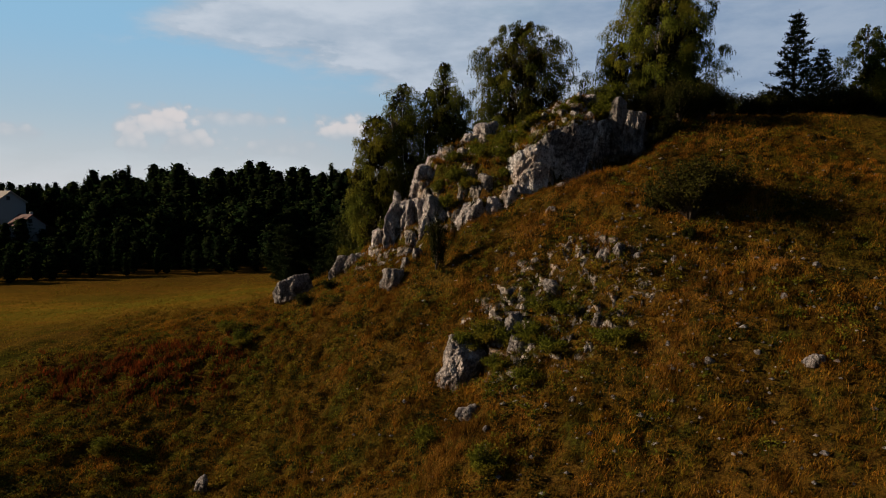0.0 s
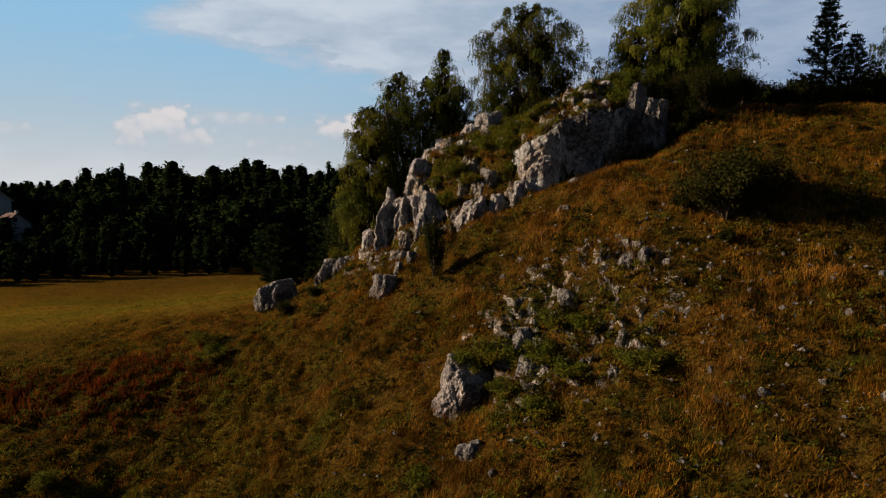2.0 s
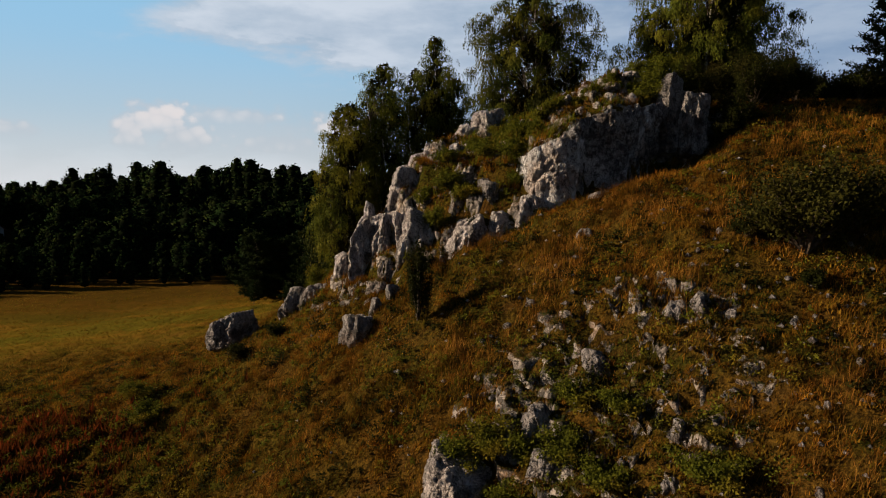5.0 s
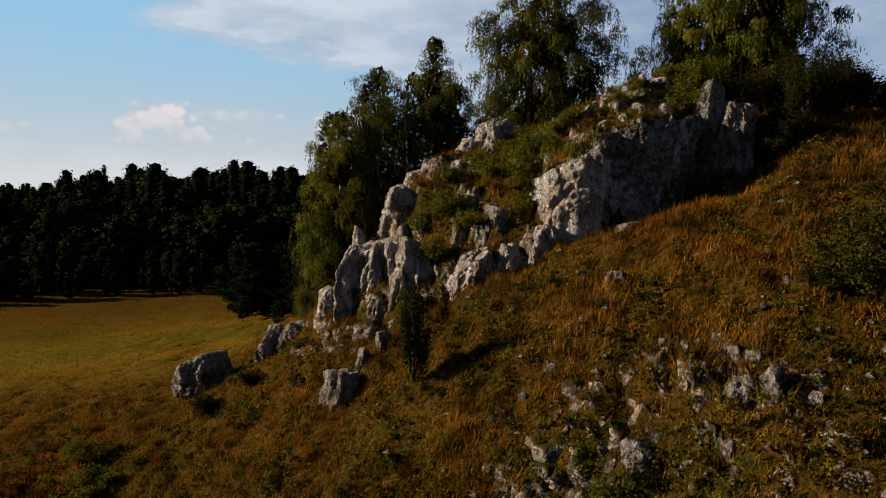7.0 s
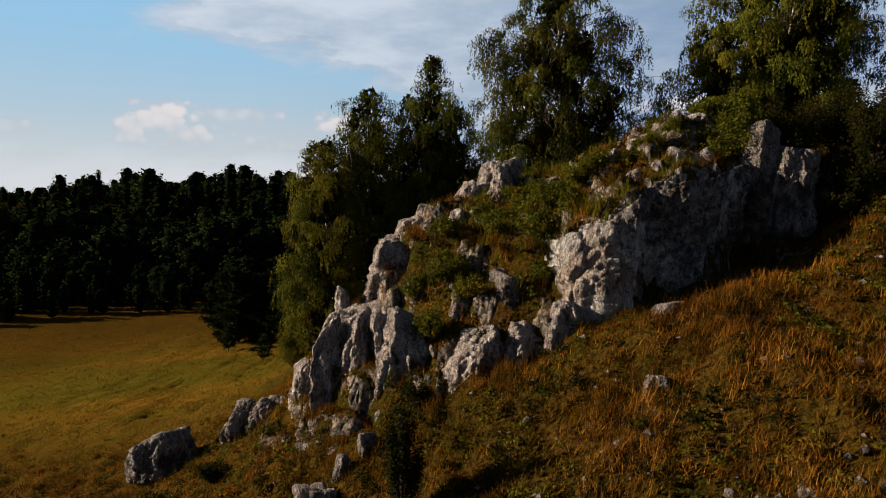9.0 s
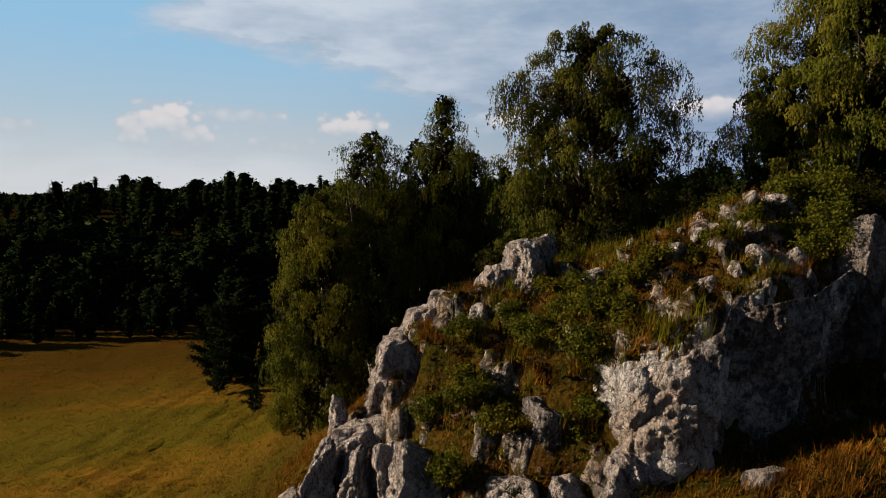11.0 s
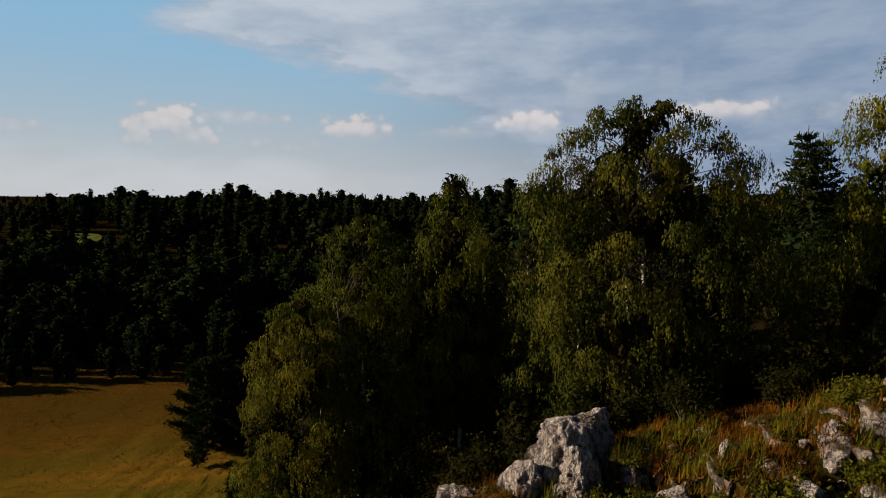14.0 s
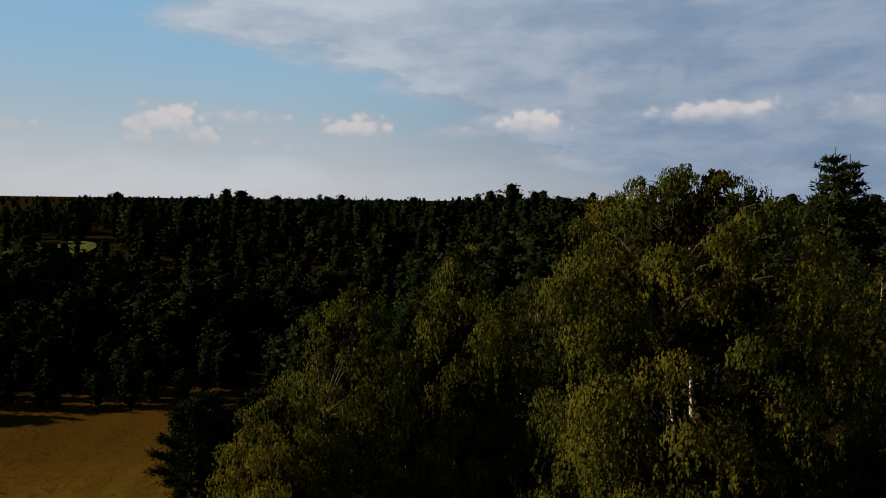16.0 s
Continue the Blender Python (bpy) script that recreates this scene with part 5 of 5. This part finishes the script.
x, y, r = strew(2600, -40, -4, 22, 58, 66, lambda x, y: np.clip(0.35 + 0.9 * waves(x, y, 6, 67), 0, 1))
scatter("foot_herbs", "dull green herbs and low scrub at the slope's foot", "plants", mounds(np.stack([x, y], -1), r.uniform(0.2, 0.6, len(x)), SHRUB_LEAF, "foot_herbs", r, 40, 0.13))

# thickets right behind the crest
rs = np.random.RandomState(91)
THICKET = [shrub_meshes(1.9, 3.2, 140 + k, 1000, 0.22, BUSH_SHADE_LEAF, stems=12) for k in range(3)]
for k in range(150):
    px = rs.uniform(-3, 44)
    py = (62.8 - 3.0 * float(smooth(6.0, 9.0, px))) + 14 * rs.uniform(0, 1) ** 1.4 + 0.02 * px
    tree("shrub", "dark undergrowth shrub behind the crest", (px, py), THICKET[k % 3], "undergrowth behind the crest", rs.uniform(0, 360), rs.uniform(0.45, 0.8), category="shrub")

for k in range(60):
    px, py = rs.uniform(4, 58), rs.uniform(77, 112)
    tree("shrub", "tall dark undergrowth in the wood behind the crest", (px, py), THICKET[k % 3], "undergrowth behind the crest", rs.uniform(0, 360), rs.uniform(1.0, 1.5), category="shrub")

# ---- woods ----


def ball(centre, radii, r, sides=6, rings=4):
    """A rough closed lump."""
    v, n = [], []
    for i in range(rings + 1):
        b = math.pi * i / rings
        for k in range(sides):
            a = 6.283 * (k + 0.5 * (i % 2)) / sides
            d = np.array((math.sin(b) * math.cos(a), math.sin(b) * math.sin(a), math.cos(b)))
            v.append(centre + d * radii * (r.uniform(0.72, 1.16) if 0 < i < rings else 1.0))
            n.append(d)
    f = []
    for i in range(rings):
        for k in range(sides):
            a, b = i * sides + k, i * sides + (k + 1) % sides
            f.append((a, a + sides, b + sides, b))
    return np.array(v), np.array(n), f


def wood_kinds(r, count, size, lobes_n=8, sides=6, rings=4):
    """Tree shapes one unit high: spires, pines and round crowns of many leafy clumps round a heart coloured dark as
    shade.
    """
    kinds = []
    for k in range(6):
        hearts, clumps = [], 5 * lobes_n
        f = (np.arange(clumps) + r.uniform(0, 1, clumps)) / clumps
        a = np.arange(clumps) * 2.4 + r.uniform(-0.4, 0.4, clumps)
        if k < 2:
            z = 0.10 + 0.88 * f
            rad = (1 - f) ** 0.85 * (0.17 + 0.03 * k) * r.uniform(0.7, 1.1, clumps)
            girth = 0.035 + 0.055 * (1 - f)
        else:
            z = 0.06 + 0.84 * f
            rad = np.sqrt(np.clip(1 - ((f - 0.42) / 0.62) ** 2, 0.04, 1)) * r.uniform(0.14, 0.24, clumps)
            girth = r.uniform(0.06, 0.095, clumps) * (8 / lobes_n) ** 0.4
        lobes = np.stack([np.cos(a) * rad, np.sin(a) * rad, z], -1)
        w = r.randint(0, clumps, count)
        d = r.normal(0, 1, (count, 3))
        d[:, 2] = np.abs(d[:, 2]) * 0.9 - 0.25
        d /= np.linalg.norm(d, axis=1)[:, None]
        pos = lobes[w] + d * girth[w][:, None] * r.uniform(0.35, 1.05, count)[:, None]
        out = d + (lobes[w] - np.array((0, 0, 0.45))) * 2.5
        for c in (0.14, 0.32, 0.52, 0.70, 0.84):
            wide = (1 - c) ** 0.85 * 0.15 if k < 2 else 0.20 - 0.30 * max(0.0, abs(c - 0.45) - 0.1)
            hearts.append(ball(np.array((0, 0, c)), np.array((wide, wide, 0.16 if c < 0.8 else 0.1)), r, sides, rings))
        out /= np.linalg.norm(out, axis=1)[:, None]
        v, f = leaves(pos, size, r, 0.2, 0.8, True, out, 0.7)
        t = v.reshape(-1, 3, 3)
        wrong = np.einsum("ij,ij->i", np.cross(t[:, 1] - t[:, 0], t[:, 2] - t[:, 0]), out) < 0
        t[wrong] = t[wrong][:, ::-1]
        soft = out + r.normal(0, 0.12, out.shape)
        soft /= np.linalg.norm(soft, axis=1)[:, None]
        vs, ns, fs = [t.reshape(-1, 3)], [np.repeat(soft, 3, 0)], [tuple(q) for q in f.tolist()]
        for hv, hn, hf in hearts:
            n0 = sum(len(q) for q in vs)
            vs.append(hv)
            ns.append(hn)
            fs += [tuple(i + n0 for i in q) for q in hf]
        bx, fx = tube([(0, 0, -0.03), (0, 0, 0.6)], [0.012, 0.006], 3)
        n0 = sum(len(q) for q in vs)
        vs.append(np.array(bx))
        ns.append(np.tile((0.0, -1.0, 0.0), (len(bx), 1)))
        fs += [tuple(i + n0 for i in q) for q in fx]
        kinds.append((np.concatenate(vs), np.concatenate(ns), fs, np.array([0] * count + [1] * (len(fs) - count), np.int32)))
    return kinds


def woods(name, label, places, heights, kinds, r):
    vs, fs, ns, slots, n = [], [], [], [], 0
    z = land(places[:, 0], places[:, 1])
    for i, (px, py) in enumerate(places):
        v, nn, f, slot = kinds[int(np.clip(3.7 + 2.2 * waves(px, py, 40, 51) + r.uniform(-2.2, 2.2), 0, 5))]
        a, s = r.uniform(0, 6.283), heights[i]
        c, d = math.cos(a) * s, math.sin(a) * s
        g = r.uniform(0.95, 1.4)
        vs.append(np.stack([(v[:, 0] * c - v[:, 1] * d) * g + px, (v[:, 0] * d + v[:, 1] * c) * g + py, v[:, 2] * s + z[i]], -1))
        ns.append(np.stack([(nn[:, 0] * c - nn[:, 1] * d) / s, (nn[:, 0] * d + nn[:, 1] * c) / s, nn[:, 2]], -1))
        fs.extend(tuple(k + n for k in q) for q in f)
        slots.append(slot)
        n += len(v)
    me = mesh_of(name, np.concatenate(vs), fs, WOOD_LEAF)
    me.materials.append(CROWN_SHADE)
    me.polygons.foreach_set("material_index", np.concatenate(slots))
    rounded(me, np.concatenate(ns))
    return tagged(new(name, me), label, "woods", kind="stuff")


def grid_places(x0, x1, y0, y1, gap, r, keep):
    a, b = np.meshgrid(np.arange(x0, x1, gap), np.arange(y0, y1, gap))
    p = np.stack([a.ravel(), b.ravel()], -1) + r.uniform(-0.42, 0.42, (a.size, 2)) * gap
    return p[keep(p[:, 0], p[:, 1])]


def wooded(x, y):
    edge = np.where(x < -34, 151 + 0.36 * (x + 34), np.where(x < -12, 112 + (-12 - x) * 1.9, 96))
    hill = (x > 3) & (y > 76 - 0.1 * x) & (x < 200)
    clear = (((x + 150) / 21) ** 2 + ((y - 256) / 38) ** 2 > 1) & (((x + 120) / 11) ** 2 + ((y - 179.5) / 8) ** 2 > 1)
    return ((y > edge + 2 * waves(x, y, 14, 40)) | hill | ((x > 48) & (y > 62))) & clear & (np.abs(x) < 0.86 * y + 14)


def tall(p, r, lo, hi):
    x, y = p[:, 0], p[:, 1]
    k = 1 + 0.3 * waves(x, y, 70, 52) + 0.22 * waves(x, y, 22, 53)
    for a, b, w, g in ((-160, 330, 17, 0.8), (-104, 345, 26, 0.7), (-66, 330, 16, 0.4), (-20, 420, 18, 0.5), (35, 380, 12, 0.7), (55, 400, 22, 0.6), (-142, 250, 18, -0.5), (-128, 284, 9, 0.8), (-112, 158, 15, -0.5)):
        k = k + g * np.exp(-((x - a) / w) ** 2 - ((y - b) / w) ** 2)
    k = k * (1 - 0.35 * smooth(-0.56, -0.61, x / y) * smooth(220, 300, y))
    return r.uniform(lo, hi, len(p)) * k * np.where(x < -30, 0.6 + 0.4 * smooth(140, 185, y), 1.0)


r = np.random.RandomState(77)
pl = grid_places(-170, 190, 60, 215, 5.6, r, lambda x, y: wooded(x, y) & ((y > 112) | (x > 60)))
for side, count, size in ((pl[:, 0] < 8, 900, 0.036), (pl[:, 0] >= 8, 420, 0.052)):
    woods("near_woods", "dark mixed woods of pine and birch round the meadow", pl[side], tall(pl[side], r, 9, 14.5), wood_kinds(r, count, size, 7, 5, 3), r)
pl = grid_places(-420, 420, 215, 480, 10.8, r, wooded)
woods("far_woods", "dark mixed woods on the rising ground", pl, tall(pl, r, 8, 14), wood_kinds(r, 280, 0.056, 5, 5, 3), r)
pl = grid_places(-1300, 1300, 480, 1500, 40, r, wooded)
woods("distant_woods", "distant wooded skyline", pl, tall(pl, r, 9, 14), wood_kinds(r, 14, 0.13, 3, 4, 3), r)

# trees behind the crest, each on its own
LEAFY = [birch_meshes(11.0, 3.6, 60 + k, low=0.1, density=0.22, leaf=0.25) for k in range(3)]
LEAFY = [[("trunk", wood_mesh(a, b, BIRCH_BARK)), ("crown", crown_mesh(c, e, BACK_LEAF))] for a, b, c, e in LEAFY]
pl = grid_places(2, 62, 76, 113, 6.0, r, lambda x, y: (y > 78 - 0.08 * x) & (x < 0.62 * y))
for i, (px, py) in enumerate(pl):
    room = 20.6 + 0.125 * py - h(px, py) + r.uniform(-1.5, 0.6)
    if room < 2.5:
        continue
    if r.rand() < 0.4:
        k = r.randint(0, 2)
        tree("pine_tree", "dark pine in the wood behind the crest", (px, py), PINES[k], "trees behind the crest", r.uniform(0, 360), min(1.1, room / (11.0, 9.0)[k]))
    else:
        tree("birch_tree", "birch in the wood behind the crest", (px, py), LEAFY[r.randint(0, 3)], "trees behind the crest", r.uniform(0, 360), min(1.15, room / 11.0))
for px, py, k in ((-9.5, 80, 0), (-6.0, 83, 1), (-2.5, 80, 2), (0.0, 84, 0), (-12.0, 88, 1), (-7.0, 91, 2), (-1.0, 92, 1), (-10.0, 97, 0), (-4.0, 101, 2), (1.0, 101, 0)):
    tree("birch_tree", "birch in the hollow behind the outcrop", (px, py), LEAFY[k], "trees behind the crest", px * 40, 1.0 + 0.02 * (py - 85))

# the mown clearing far off
fx, fy = np.meshgrid(np.linspace(-1, 1, 25), np.linspace(-1, 1, 25))
qx, qy = -150 + 15 * fx * np.sqrt(1 - fy ** 2 / 2), 270 + 21 * fy * np.sqrt(1 - fx ** 2 / 2)
q = np.arange(625).reshape(25, 25)
field = new("field", mesh_of("field", np.stack([qx.ravel(), qy.ravel(), land(qx.ravel(), qy.ravel()) + 0.9], -1), np.stack([q[:-1, :-1], q[:-1, 1:], q[1:, 1:], q[1:, :-1]], -1).reshape(-1, 4), FIELD, True))
tagged(field, "bright green mown field among the woods", "field", kind="structure")


def box_mesh(name, lo, hi, mat):
    bm = bmesh.new()
    bmesh.ops.create_cube(bm, size=1.0)
    for v in bm.verts:
        v.co = Vector((lo[i] + (hi[i] - lo[i]) * (v.co[i] + 0.5) for i in range(3)))
    bmesh.ops.bevel(bm, geom=bm.edges[:], offset=0.03, segments=1, affect="EDGES")
    me = bpy.data.meshes.new(name)
    bm.to_mesh(me)
    bm.free()
    me.materials.append(mat)
    return me


def house(at, turn, size, label, cover):
    w, l, wall_h, roof_h = size
    t = tagged(new("house"), label, "house", "houses beyond the woods")
    gable = [(-w / 2, -l / 2, 0), (w / 2, -l / 2, 0), (w / 2, -l / 2, wall_h), (0, -l / 2, wall_h + roof_h), (-w / 2, -l / 2, wall_h)]
    back = [(x, l / 2, z) for x, _, z in gable]
    part("wall", mesh_of("wall", np.array(gable + back), [(0, 1, 2, 3, 4), (9, 8, 7, 6, 5), (0, 5, 6, 1), (1, 6, 7, 2), (4, 9, 5, 0), (2, 7, 8, 3), (3, 8, 9, 4)], WALL_WHITE), t)
    e, th = 0.5, 0.25
    k = roof_h / (w / 2)
    prof = [(-w / 2 - e, wall_h - e * k), (0, wall_h + roof_h), (w / 2 + e, wall_h - e * k), (w / 2 + e, wall_h - e * k + th), (0, wall_h + roof_h + th * 1.3), (-w / 2 - e, wall_h - e * k + th)]
    rv = [(x, -l / 2 - e, z) for x, z in prof] + [(x, l / 2 + e, z) for x, z in prof]
    rf = [(i, (i + 1) % 6, (i + 1) % 6 + 6, i + 6) for i in range(6)] + [(0, 5, 4, 1), (1, 4, 3, 2), (6, 7, 10, 11), (7, 8, 9, 10)]
    roof = part("roof", mesh_of("roof", np.array(rv), rf, cover), t)
    part("chimney", box_mesh("chimney", (w * 0.15, -0.4, wall_h + roof_h * 0.5), (w * 0.15 + 0.7, 0.4, wall_h + roof_h + 0.9), WALL_WHITE), roof)
    for x, z in ((-w * 0.25, 1.2), (w * 0.2, 1.2), (-w * 0.08, wall_h + 0.5)):
        win = part("window", box_mesh("window", (x - 0.6, -l / 2 - 0.06, z), (x + 0.6, -l / 2 + 0.05, z + 1.3), WALL_WHITE), t)
        part("pane", box_mesh("pane", (x - 0.48, -l / 2 - 0.09, z + 0.1), (x + 0.48, -l / 2 - 0.055, z + 1.2), PANE), win)
    t.matrix_world = pose(at[0], at[1], at[2], 0, 0, turn)
    return t


house((-130.0, 180, h(-130.0, 180) - 0.4), 62, (8.0, 10, 9.0, 3.0), "tall pale house with a grey gabled roof among trees", ROOF_GREY)
house((-117.5, 172, h(-117.5, 172) - 1.0), 52, (6.4, 9, 4.9, 2.7), "low pale house with a dark red gabled roof", ROOF_RED)
